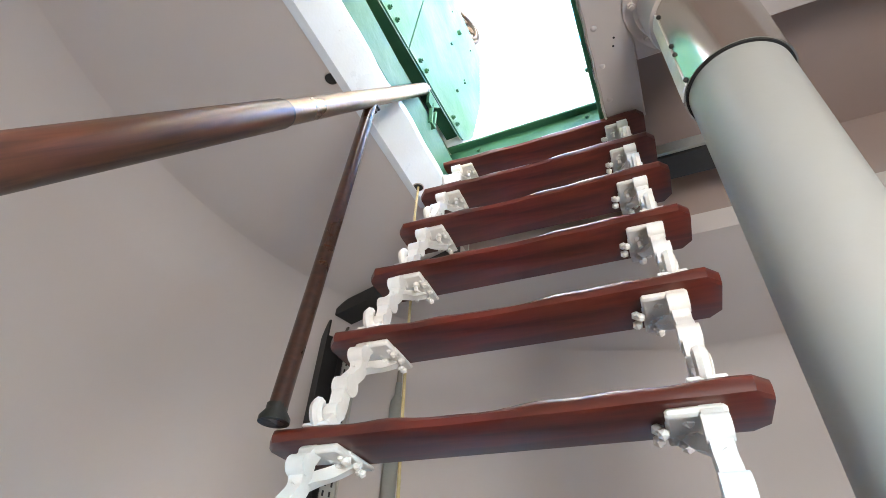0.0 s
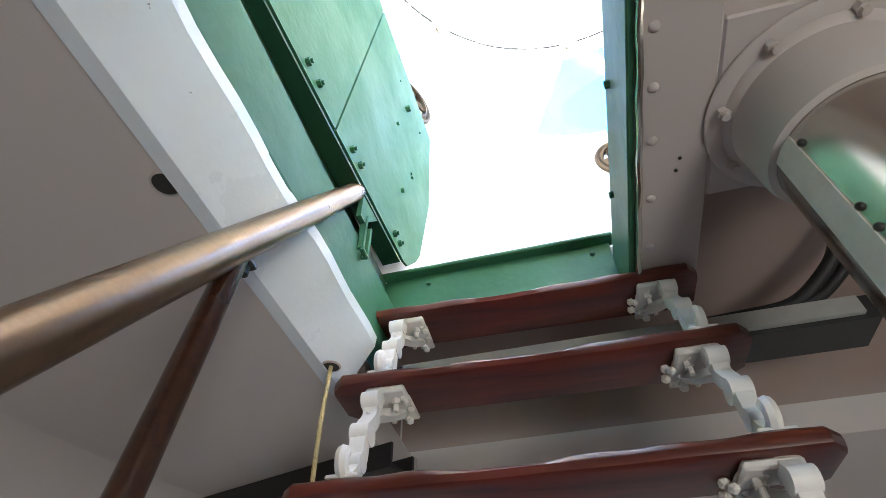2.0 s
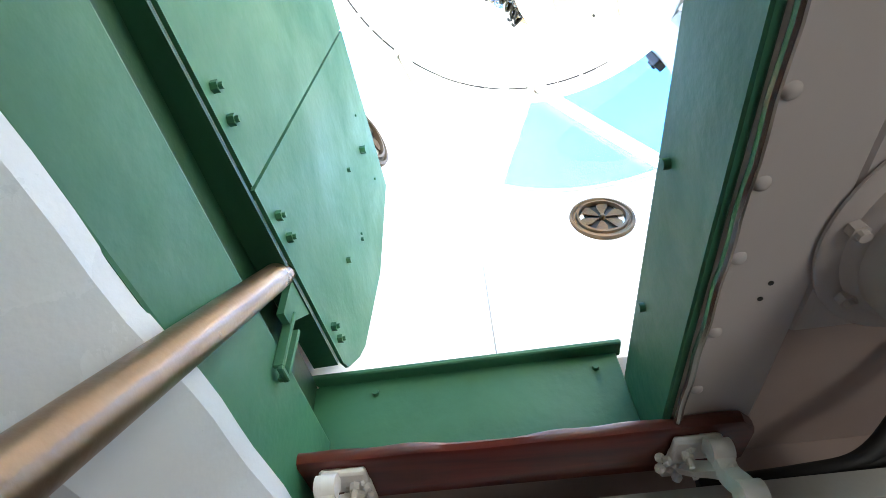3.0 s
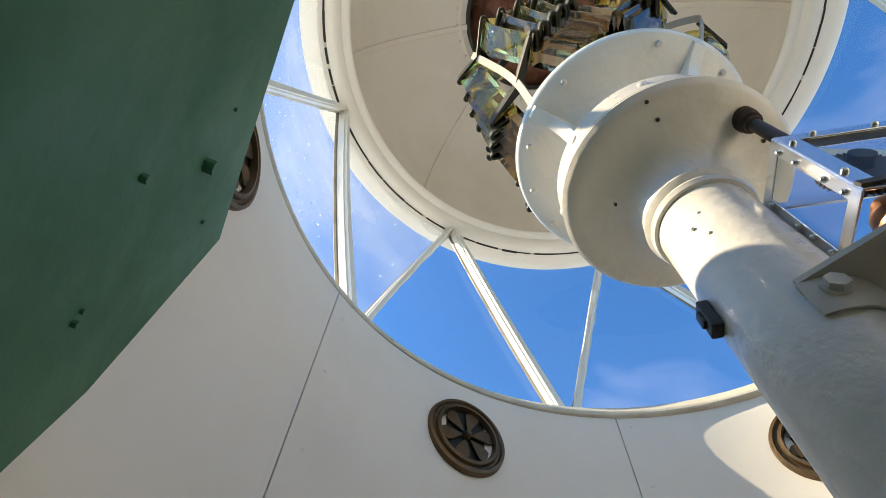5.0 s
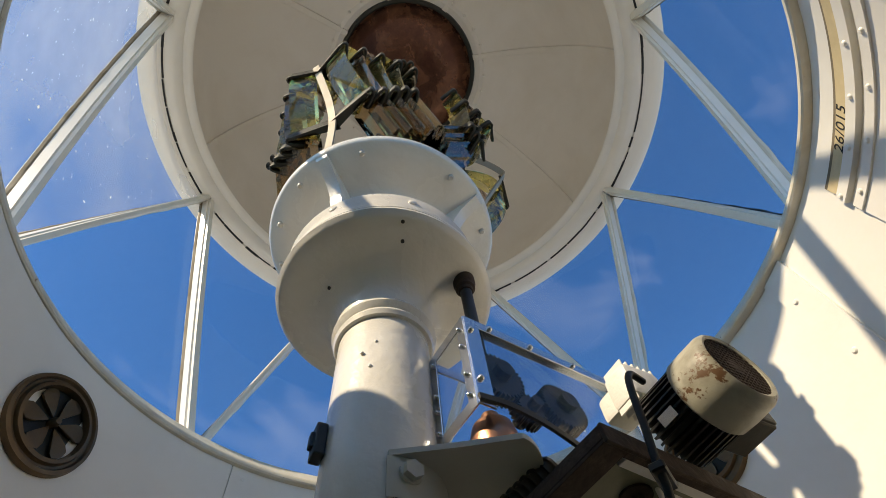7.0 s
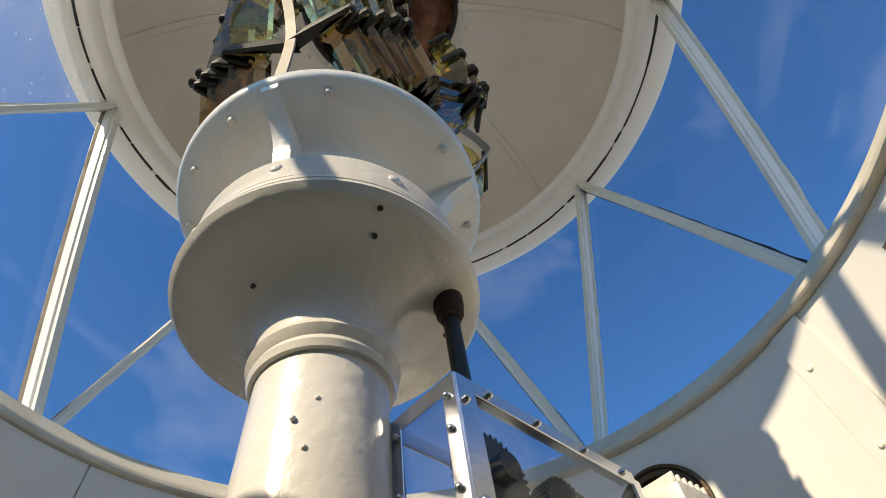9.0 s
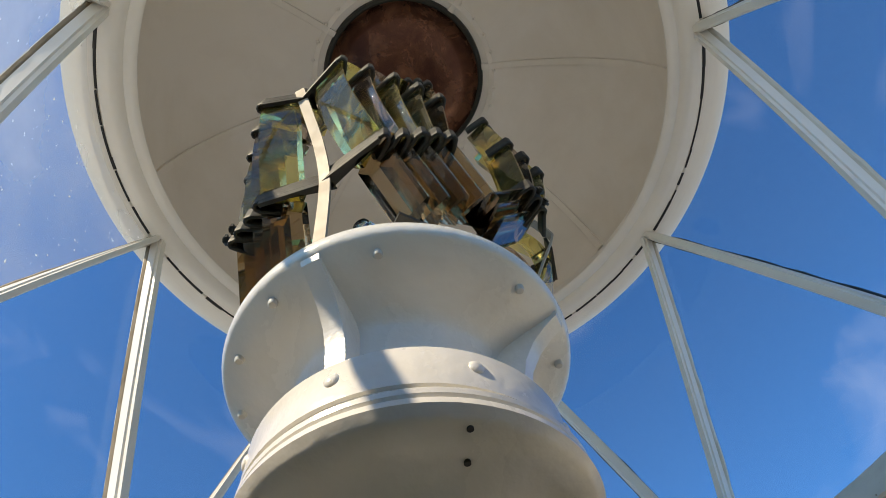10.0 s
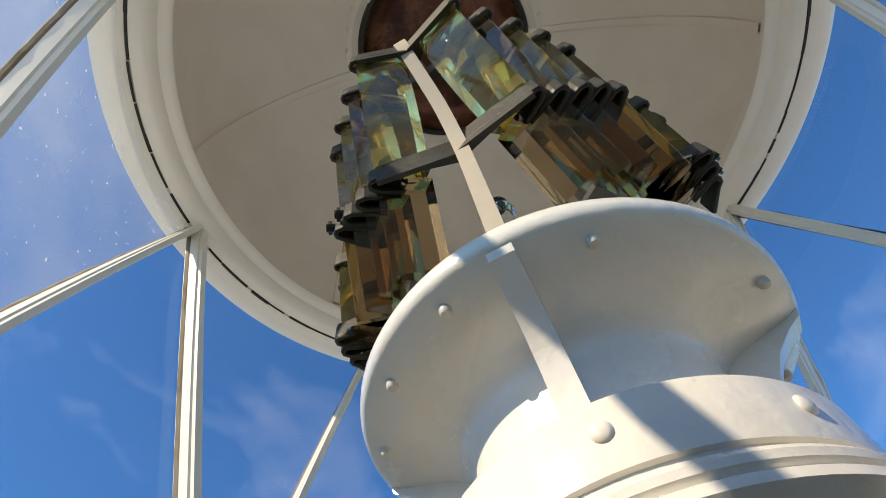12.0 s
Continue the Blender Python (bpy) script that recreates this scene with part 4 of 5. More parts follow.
def crest(ring, z):
    """Outward and sideways place of a ring's crest at a height."""
    (x0, y0), (x1, y1) = ring
    k = abs(z - Z_UP) / DROP
    if k > 1:     # below the lower bar all rings run on side by side
        return x1 - 0.2 * (k - 1) * DROP, y1 - 0.9 * (k - 1) * DROP
    return x0 - (x0 - x1) * k ** 1.5, y0 - (y0 - y1) * k ** 2


def prism(b, ring, side, z0, z1, deep, seg=12):
    """A curved bar of three-sided section that runs from one height to another, its crest outwards."""
    rings_ = []
    for i in range(seg + 1):
        z = z0 + (z1 - z0) * i / seg
        x, y = crest(ring, z)
        w = 0.030 - 0.013 * min(1.0, abs(z - Z_UP) / DROP)
        rings_.append([b.verts.new((p, side * q, z)) for p, q in ((x + 0.004, y + 0.002), (x + 0.004, y - 0.003), (x - deep, y - w), (x - deep - 0.012, y + w * 0.7), (x - deep * 0.9, y + w * 0.9))])
    for A, B in zip(rings_, rings_[1:]):
        for j in range(5):
            b.faces.new((A[j], A[(j + 1) % 5], B[(j + 1) % 5], B[j]))
    b.faces.new(rings_[0])
    b.faces.new(rings_[-1])
    return b


def folded_bar(z, side, corner, count):
    """The folded strip that grips the prisms: from the frame's corner to the first crest, then down and up from crest to crest."""
    pts, last = [corner], None
    for ring in RINGS[:count]:
        x, y = crest(ring, z)
        if last:
            pts.append(Vector(((x + last[0]) / 2 - 0.052, side * ((y + last[1]) / 2 + 0.004), z)))
            pts.append(Vector(((x + last[0]) / 2 - 0.052, side * ((y + last[1]) / 2 - 0.004), z)))
        pts += [Vector((x + 0.001, side * (y + 0.011), z)), Vector((x + 0.012, side * (y + 0.006), z)), Vector((x + 0.014, side * y, z)), Vector((x + 0.012, side * (y - 0.006), z)), Vector((x + 0.001, side * (y - 0.011), z))]
        last = (x, y)
    pts.append(Vector((last[0] - 0.05, side * (last[1] - 0.03), z)))
    return pts


BARS = (Z_UP - DROP, Z_UP, Z_UP + DROP)
for az, sides in ((244, ((-1, 5), (1, 3))), (124, ((1, 4), (-1, 3))), (4, ((-1, 4), (1, 4)))):
    turn = Matrix.Rotation(radians(az), 4, "Z")
    pan = new("lens_panel")
    pan.empty_display_size = 0.05
    pan.parent, pan.matrix_basis = lens, turn @ Matrix.Translation((-0.012 if az == 124 else 0.0, 0, 0))
    for side, count in sides:
        rings = RINGS[:count] if count > 3 else RINGS[2:]
        for i, ring in enumerate(rings):
            for z0, z1, low in ((Z_UP - 0.006, BARS[0] + 0.006, False), (BARS[0] - 0.006, BARS[0] - 0.13, True), (Z_UP + 0.006, BARS[2] - 0.006, False)):
                bm = bmesh.new()
                prism(bm, ring, side, z0, z1, 0.082 if i == 0 else 0.066)
                glass_kind = PRISM_AMBER if low else (PRISM, PRISM_ROSE, PRISM, PRISM_CLEAR, PRISM_AMBER)[i]
                part("prism", bm, glass_kind, pan, smooth=True)
        for z, r_c in zip(BARS, (R_CORNER[1], R_CORNER[0], R_CORNER[1])):
            corner = Vector((r_c * 0.5, side * r_c * 0.866, z))
            if count > 3:
                line = folded_bar(z, side, corner, count)
            else:
                x, y = crest(RINGS[2], z)
                line = folded_bar(z, side, Vector((x - 0.04, side * (y + 0.045), z)), 5)
                line = [line[0]] + line[15:]
            bm = bmesh.new()
            sweep(bm, line, [(-0.0035, -0.024), (0.0035, -0.024), (0.0045, -0.016), (0.0035, 0.022), (-0.0035, 0.022), (-0.0045, -0.016)])
            part("folded_bar", bm, DARK_BRONZE, pan, "black folded bar over the prism edges")
            if count > 3:     # deep plate between the frame's corner and the first crest
                bm = bmesh.new()
                sweep(bm, [line[0], line[0].lerp(line[1], 0.5), line[1]], [(-0.0045, -0.042), (0.0045, -0.042), (0.0045, 0.025), (-0.0045, 0.025)])
                part("corner_plate", bm, DARK_BRONZE, pan)
            bm = bmesh.new()     # rounded bead along the bar's lower edge
            sweep(bm, [p - Vector((0, 0, 0.022)) for p in line], round_section(0.005, 8))
            part("bar_bead", bm, DARK_BRONZE, pan)
            if count > 3 and az != 4:     # a gusset that stiffens the frame's corner
                bm = bmesh.new()
                x, y = crest(RINGS[0], z)
                f = bm.faces.new([bm.verts.new(p) for p in (corner * 0.995, Vector((x - 0.004, side * y, z)), Vector((x - 0.055, side * (y + 0.01), z)), corner * 0.9)])
                for v in f.verts:
                    v.co.z = z + 0.006
                ex = bmesh.ops.extrude_face_region(bm, geom=[f])
                bmesh.ops.translate(bm, vec=(0, 0, 0.006), verts=[g for g in ex["geom"] if isinstance(g, bmesh.types.BMVert)])
                part("gusset", bm, DARK_BRONZE, pan)
    for z in BARS[:1]:
        for k in range(2):     # small clamp bolts on the lower bar
            x, y = crest(RINGS[2 + k], z)
            bm = bmesh.new()
            rod(bm, (x + 0.012, y, z), (x + 0.032, y, z), 0.008, 10)
            rod(bm, (x + 0.022, y, z), (x + 0.028, y, z), 0.013, 6)
            part("clamp_bolt", bm, DARK_BRONZE, pan)
    bm = bmesh.new()     # lower cross bar, near the table
    sweep(bm, [(0.25, -0.17, 1.50), (0.27, 0, 1.495), (0.25, 0.17, 1.50)], [(-0.02, -0.006), (0.02, -0.006), (0.02, 0.006), (-0.02, 0.006)])
    part("foot_bar", bm, DARK_BRONZE, pan)
    # pale strap at the corner between two panels
    bm = bmesh.new()
    m = Matrix.Rotation(radians(az - 60), 4, "Z")
    line = curve_through([(0.312, 0.006, 1.4465), (0.322, 0.008, 1.56), (0.334, 0.010, 1.66), (0.350, 0.010, 1.74), (0.385, 0.008, 1.83), (0.432, 0.0, 1.93), (0.476, -0.008, 2.02), (0.474, -0.012, 2.06), (0.43, -0.008, 2.18), (0.345, 0, 2.325)], 5)
    sweep(bm, [m @ p for p in line], [(-0.013, -0.003), (0.013, -0.003), (0.013, 0.003), (-0.013, 0.003)], up=m.to_3x3() @ Vector((1, 0.0, 0.02)))
    part("strap", bm, BRASS, lens, "pale worn brass strap", True)

lamp = thing("lamp_changer", "lamp holder with clear bulbs inside the lens", "lamp", place=Matrix.Translation(C0))
bm = bmesh.new()
rod(bm, (0, 0, 1.4605), (0, 0, 1.93), 0.022, 20)
rod(bm, (0, 0, 1.4605), (0, 0, 1.5), 0.06, 24)
part("post", bm, DARK_BRONZE, lamp, smooth=True)
bm = bmesh.new()
rod(bm, (-0.12, -0.03, 1.76), (0.12, 0.03, 1.80), 0.02, 14)
part("arm", bm, BLACK, lamp, smooth=True)
for x, y, z in ((-0.12, -0.03, 1.76), (0.12, 0.03, 1.8), (0, 0, 1.94)):
    bm = bmesh.new()
    lathe(bm, [(0.0, 0.0), (0.014, 0.0), (0.015, 0.02), (0.024, 0.045), (0.028, 0.065), (0.022, 0.09), (0.0, 0.098)], 20, closed=False)
    part("bulb", bm, BULB, lamp, "clear glass bulb", True, Matrix.Translation((x, y, z)) @ Matrix.Rotation(0 if x == 0 else (1.2 if x > 0 else -2.0), 4, "Y"))

# ---------------------------------------------------------------- gear box, motor and their brackets
GB = Matrix.Translation((-0.031, -0.079, 0.627)) @ Matrix.Rotation(radians(-28), 4, "Z")
LB, DB, HB = 0.405, 0.13, 0.226
gear = thing("gear_box", "clear acrylic gear box in an aluminium angle frame", "gear box", place=GB)
a_ = 0.012
for c, s in (((LB / 2, 0.0, HB), (LB, 0.004, 2 * a_)), ((LB / 2, a_, HB + 0.002), (LB, 2 * a_, 0.004)), ((LB / 2, DB, HB), (LB, 0.004, 2 * a_)),
             ((0.0, DB / 2, HB), (0.004, DB, 2 * a_)), ((0.017, 0.0, HB / 2), (0.034, 0.0044, HB)), ((0.0, a_, HB / 2), (0.0044, 2 * a_, HB)),
             ((0.0, DB - a_, HB / 2), (0.0044, 2 * a_, HB)), ((LB, 0.0, HB / 2), (2 * a_, 0.0044, HB)), ((0.0, DB / 2, 0.01), (0.004, DB, 2 * a_))):
    bm = bmesh.new()
    box(bm, c, s, bevel=0.001)
    part("frame_angle", bm, ALU, gear)
for c, s in (((LB / 2, 0.004, HB / 2), (LB - 0.01, 0.003, HB - 0.01)), ((0.004, DB / 2, HB / 2), (0.003, DB - 0.01, HB - 0.01)), ((LB / 2, DB / 2, HB - 0.003), (LB - 0.01, DB - 0.01, 0.003)), ((LB / 2, DB - 0.004, HB / 2), (LB - 0.01, 0.003, HB - 0.01))):
    bm = bmesh.new()
    box(bm, c, s)
    part("acrylic_sheet", bm, ACRYLIC, gear)
bm = bmesh.new()     # black rubber edge, bowed along the foot
sweep(bm, curve_through([(0.0, -0.004, 0.012), (0.06, -0.004, 0.018), (0.13, -0.004, 0.008), (0.2, -0.004, -0.02), (0.26, -0.004, -0.055)], 6), [(-0.003, -0.006), (0.003, -0.006), (0.003, 0.006), (-0.003, 0.006)])
part("edge_seal", bm, RUBBER, gear)
for x, z in ((0.012, HB - 0.03), (0.012, 0.06), (0.06, HB), (0.16, HB), (0.27, HB), (0.37, HB)):
    bm = bmesh.new()
    bmesh.ops.create_uvsphere(bm, u_segments=10, v_segments=6, radius=0.006)
    part("bolt", bm, ALU, gear, smooth=True, place=Matrix.Translation((x, -0.004, z)))
for y, z in ((0.015, HB - 0.02), (0.015, HB - 0.07), (0.015, 0.08), (0.015, 0.03), (0.115, HB - 0.02), (0.115, 0.12), (0.115, 0.08), (0.115, 0.03)):
    bm = bmesh.new()
    bmesh.ops.create_uvsphere(bm, u_segments=10, v_segments=6, radius=0.0055)
    part("bolt", bm, ALU, gear, smooth=True, place=Matrix.Translation((-0.004, y, z)))
bm = bmesh.new()     # hinge flange towards the tube
box(bm, (-0.012, DB + 0.012, HB / 2 - 0.02), (0.004, 0.034, HB - 0.04), bevel=0.001)
box(bm, (-0.018, DB + 0.040, HB / 2 - 0.02), (0.004, 0.018, HB - 0.05), bevel=0.001)
part("flange", bm, ALU, gear)
for z in (0.025, 0.06, 0.12, 0.155):
    bm = bmesh.new()
    bmesh.ops.create_uvsphere(bm, u_segments=10, v_segments=6, radius=0.006)
    part("bolt", bm, ALU, gear, smooth=True, place=Matrix.Translation((-0.016, DB + 0.014, z)))


def gear_wheel(b, r, t, teeth):
    vs = []
    for i in range(teeth * 4):
        a = 2 * math.pi * i / (teeth * 4)
        q = r if i % 4 in (0, 1) else r - 0.008
        vs.append(b.verts.new((q * math.cos(a), q * math.sin(a), 0)))
    f = b.faces.new(vs)
    ex = bmesh.ops.extrude_face_region(b, geom=[f])
    bmesh.ops.translate(b, vec=(0, 0, t), verts=[g for g in ex["geom"] if isinstance(g, bmesh.types.BMVert)])
    rod(b, (0, 0, -0.02), (0, 0, t + 0.02), r * 0.35, 16)
    return b


for x, y, z, r, n, tilt in ((0.085, 0.055, 0.135, 0.056, 34, 90), (0.245, 0.065, 0.135, 0.056, 38, 90), (0.165, 0.075, 0.105, 0.035, 22, 90)):
    bm = bmesh.new()
    gear_wheel(bm, r, 0.03, n)
    part("gear_wheel", bm, BLACK, gear, "black toothed wheel", place=Matrix.Translation((x, y, z)) @ Matrix.Rotation(radians(tilt), 4, "X") @ Matrix.Rotation(0.1, 4, "Z"))
bm = bmesh.new()
lathe(bm, [(0.0, -0.064), (0.036, -0.064), (0.042, -0.03), (0.04, -0.008), (0.035, 0.012), (0.02, 0.02), (0.016, 0.04), (0.0, 0.04)], 28, closed=False)
part("bearing", bm, BRIGHT_COPPER, gear, "copper-coloured bearing", True, Matrix.Translation((0.06, 0.05, 0.0)))
bm = bmesh.new()
rod(bm, (0.26, 0.02, 0.02), (0.26, 0.08, 0.02), 0.02, 16)
rod(bm, (0.29, 0.04, -0.04), (0.29, 0.04, 0.05), 0.014, 14)
part("worm", bm, BRASS, gear, "small brass worm", True)

shelf = thing("gear_shelf", "grey painted bracket shelf bolted to the pedestal", "bracket")
TUBE = (-0.012, 0.123)
bm = bmesh.new()
rim = curve_through([(-0.090, 0.051, 0), (-0.042, -0.04, 0), (-0.008, -0.112, 0), (0.003, -0.128, 0), (0.035, -0.132, 0), (0.072, -0.122, 0), (0.108, -0.087, 0), (0.122, -0.03, 0), (0.115, 0.04, 0), (0.093, 0.095, 0)], 4)
back = [(TUBE[0] + 0.1 * math.cos(radians(a)), TUBE[1] + 0.1 * math.sin(radians(a))) for a in range(-18, -140, -8)]
f = bm.faces.new([bm.verts.new((x, y, 0.552)) for x, y in [(p.x, p.y) for p in rim] + back])
ex = bmesh.ops.extrude_face_region(bm, geom=[f])
bmesh.ops.translate(bm, vec=(0, 0, 0.01), verts=[g for g in ex["geom"] if isinstance(g, bmesh.types.BMVert)])
bmesh.ops.triangulate(bm, faces=[g for g in bm.faces if len(g.verts) > 4])
part("plate", bm, FLANGE_GREY, shelf)
bm = bmesh.new()
lathe(bm, [(0.0992, 0.487), (0.106, 0.484), (0.107, 0.488), (0.107, 0.5515), (0.0992, 0.5515)], 48, TUBE, -139, 30)
part("clamp", bm, FLANGE_GREY, shelf, smooth=True)
ba_ = radians(-119.5)
b_dir = Vector((math.cos(ba_), math.sin(ba_), 0))
b_at = Vector((*TUBE, 0.526)) + b_dir * 0.1065
bm = bmesh.new()
rod(bm, b_at, b_at + b_dir * 0.014, 0.0155, 6)
rod(bm, b_at - b_dir * 0.003, b_at + b_dir * 0.004, 0.0185, 20)
part("bolt", bm, FLANGE_GREY, shelf)

M_A, M_B = Vector((0.147, -0.314, 0.569)), Vector((0.068, -0.442, 0.564))
m_dir = (M_B - M_A).normalized()
M_POSE = Matrix.Translation(M_A) @ m_dir.to_track_quat("Z", "Y").to_matrix().to_4x4()
motor = thing("electric_motor", "small black finned motor with a rusty cream fan cover", "motor", place=M_POSE)
L_M, R_M = (M_B - M_A).length, 0.066
bm = bmesh.new()
lathe(bm, [(0.0, 0.0), (R_M - 0.022, 0.0), (R_M - 0.018, 0.01), (R_M - 0.018, L_M * 0.6), (0.0, L_M * 0.6)], 32, closed=False)
part("housing", bm, BLACK, motor, smooth=True)
for k in range(34):
    a = 2 * math.pi * k / 34
    bm = bmesh.new()
    box(bm, (R_M - 0.012, 0, L_M * 0.30), (0.018, 0.0035, L_M * 0.56), Matrix.Rotation(a, 4, "Z"))
    part("fin", bm, BLACK, motor)
bm = bmesh.new()     # a thin shell, dented where it was knocked
lathe(bm, [(R_M - 0.009, L_M * 0.52), (R_M - 0.003, L_M * 0.51), (R_M, L_M * 0.53), (R_M + 0.001, L_M * 0.7), (R_M, L_M * 0.92), (R_M - 0.003, L_M * 0.975), (R_M - 0.008, L_M), (R_M - 0.013, L_M * 0.985), (R_M - 0.011, L_M * 0.52)], 72)
for v in bm.verts:
    a = math.atan2(v.co.y, v.co.x)
    k = 1 + 0.012 * math.sin(3 * a + 0.7) * math.sin(v.co.z * 40) - 0.03 * math.exp(-((a - 0.9) / 0.25) ** 2) - 0.02 * math.exp(-((a + 1.9) / 0.2) ** 2)
    v.co.x, v.co.y = v.co.x * k, v.co.y * k
part("fan_cover", bm, FAN_COVER, motor, "dented cream fan cover flecked with rust", True)
bm = bmesh.new()     # woven wire guard
n_w = 15
for k in range(n_w):
    q = (k - (n_w - 1) / 2) * 2 * (R_M - 0.012) / n_w
    h = math.sqrt(max(0.0001, (R_M - 0.011) ** 2 - q * q))
    box(bm, (q, 0, L_M * 0.962), (0.0025, 2 * h, 0.0025))
    box(bm, (0, q, L_M * 0.966), (2 * h, 0.0025, 0.0025))
part("grille", bm, RUST_EDGE, motor, "brown rusty wire guard")
bm = bmesh.new()
lathe(bm, [(0.0, L_M * 0.95), (0.012, L_M * 0.95), (0.014, L_M * 0.97), (0.0, L_M * 0.975)], 16, closed=False)
part("hub", bm, RUST_EDGE, motor, smooth=True)
bm = bmesh.new()
lathe(bm, [(0.0, L_M * 0.62), (R_M - 0.014, L_M * 0.62), (R_M - 0.014, L_M * 0.68), (0.0, L_M * 0.68)], 24, closed=False)
part("fan", bm, BLACK, motor)
bm = bmesh.new()     # nameplate
box(bm, (0, 0, 0), (0.03, 0.016, 0.003))
part("nameplate", bm, ALU, motor, "bright metal nameplate", place=Matrix.Rotation(radians(205), 4, "Z") @ Matrix.Translation((R_M + 0.0, 0, L_M * 0.3)) @ Matrix.Rotation(radians(90), 4, "Y"))
bm = bmesh.new()     # terminal box low on the housing
box(bm, (0, 0, 0), (0.05, 0.045, 0.075), bevel=0.005, seg=2)
box(bm, (0, -0.0245, 0), (0.045, 0.006, 0.068), bevel=0.002)
part("terminal_box", bm, BLACK, motor, "black terminal box", place=M_POSE.inverted() @ Matrix.Translation(M_A.lerp(M_B, 0.42) + Vector((0.042, -0.036, -0.026))) @ m_dir.to_track_quat("Z", "Y").to_matrix().to_4x4())
# ribbed pale casting that joins the motor to the gears
BELL = M_POSE.inverted() @ Matrix.Translation((0.19,-0.297,0.704)) @ m_dir.to_track_quat("Z", "Y").to_matrix().to_4x4()
bm = bmesh.new()
box(bm, (0, 0, 0), (0.085, 0.075, 0.06), bevel=0.012, seg=2)
box(bm, (0.0, 0.0, -0.045), (0.06, 0.055, 0.05), bevel=0.01, seg=2)
bell = part("end_bell", bm, IRON_WHITE, motor, "chipped white end casting with ribs", True, BELL)
for k in range(6):
    for side in (-1, 1):
        bm = bmesh.new()
        box(bm, (-0.036 + 0.0145 * k, side * 0.042, 0.0), (0.004, 0.014, 0.05), bevel=0.001)
        part("rib", bm, IRON_WHITE, bell)

stand = thing("motor_stand", "rusty cream steel stand under the motor", "stand")
M_ST = Matrix.Translation((-0.036, -0.235, 0.0)) @ Matrix.Rotation(radians(-26), 4, "Z")
bm = bmesh.new()
box(bm, (0.25, 0.21, 0.4735), (0.49, 0.42, 0.007), M_ST)
part("top_plate", bm, RUST_PLATE, stand)
bm = bmesh.new()     # heavy angle on the narrow side
box(bm, (0.0205, 0.215, 0.463), (0.041, 0.43, 0.006), M_ST, bevel=0.001)
box(bm, (0.003, 0.215, 0.477), (0.006, 0.43, 0.022), M_ST, bevel=0.001)
part("angle", bm, RUST_EDGE, stand, "rust-brown angle iron")
bm = bmesh.new()
box(bm, (0.27, 0.0055, 0.463), (0.458, 0.011, 0.006), M_ST, bevel=0.001)
box(bm, (0.25, -0.003, 0.474), (0.50, 0.006, 0.03), M_ST, bevel=0.001)
part("angle", bm, RUST_EDGE, stand, "rust-brown angle iron")
bm = bmesh.new()
box(bm, (0.27, 0.02, 0.4665), (0.44, 0.016, 0.006), M_ST, bevel=0.001)
part("edge_strip", bm, IRON_WHITE, stand, "pale strip along the edge")
bm = bmesh.new()
box(bm, (0.25, 0.42, 0.463), (0.49, 0.02, 0.02), M_ST, bevel=0.001)
part("angle", bm, RUST_EDGE, stand, "rust-brown angle iron")
for x, y in ((0.118, 0.065), (0.3, 0.08), (0.22, 0.17)):
    bm = bmesh.new()
    rod(bm, M_ST @ Vector((x, y, 0.466)), M_ST @ Vector((x, y, 0.4698)), 0.024, 20)
    rod(bm, M_ST @ Vector((x, y, 0.448)), M_ST @ Vector((x, y, 0.468)), 0.010, 6)
    part("bolt", bm, RUST_EDGE, stand)
for x, y in ((0.15, 0.035), (0.45, 0.035), (0.45, 0.39), (0.08, 0.39)):
    bm = bmesh.new()
    box(bm, (x, y, 0.2315), (0.055, 0.006, 0.463), M_ST, bevel=0.002)
    box(bm, (x + 0.0245, y + 0.028, 0.2315), (0.006, 0.05, 0.463), M_ST, bevel=0.002)
    part("leg", bm, IRON_WHITE, stand, "pale painted angle leg")
bm = bmesh.new()
box(bm, (0.2, 0.05, 0.4905), (0.1, 0.09, 0.026), M_ST, bevel=0.004)
part("motor_foot", bm, RUST_PLATE, stand)
cable = thing("motor_cable", "black cable hanging from the motor over the stand", "cable")
bm = bmesh.new()
sweep(bm, curve_through([(0.071, -0.315, 0.614), (0.026, -0.303, 0.597), (0.008, -0.295, 0.557), (0.003, -0.287, 0.49), (-0.002, -0.279, 0.434), (0.004, -0.275, 0.398), (0.01, -0.264, 0.37), (0.014, -0.24, 0.351), (0.0, -0.31, 0.2), (0.02, -0.3, 0.006)], 6), round_section(0.0055, 10))
part("sheath", bm, RUBBER, cable, smooth=True)
bm = bmesh.new()
box(bm, (0.012, -0.277, 0.42), (0.05, 0.02, 0.012), bevel=0.002)
part("cable_tie", bm, BLACK, cable)

conduit = thing("ribbed_conduit", "black ribbed rubber conduit between gear box and stand", "conduit")
line = curve_through([(0.092, -0.127, 0.56), (0.067, -0.085, 0.52), (0.041, -0.047, 0.48), (0.025, -0.019, 0.45), (0.02, 0.009, 0.42), (0.030, 0.009, 0.2), (0.040, 0.009, 0.004)], 8)
bm = bmesh.new()
sweep(bm, line, round_section(0.016, 12))
part("hose", bm, RUBBER, conduit, smooth=True)
for p_, q_ in zip(line[:30:2], line[1:31:2]):
    bm = bmesh.new()
    rod(bm, p_, p_.lerp(q_, 0.6), 0.021, 12)
    part("rib", bm, RUBBER, conduit)

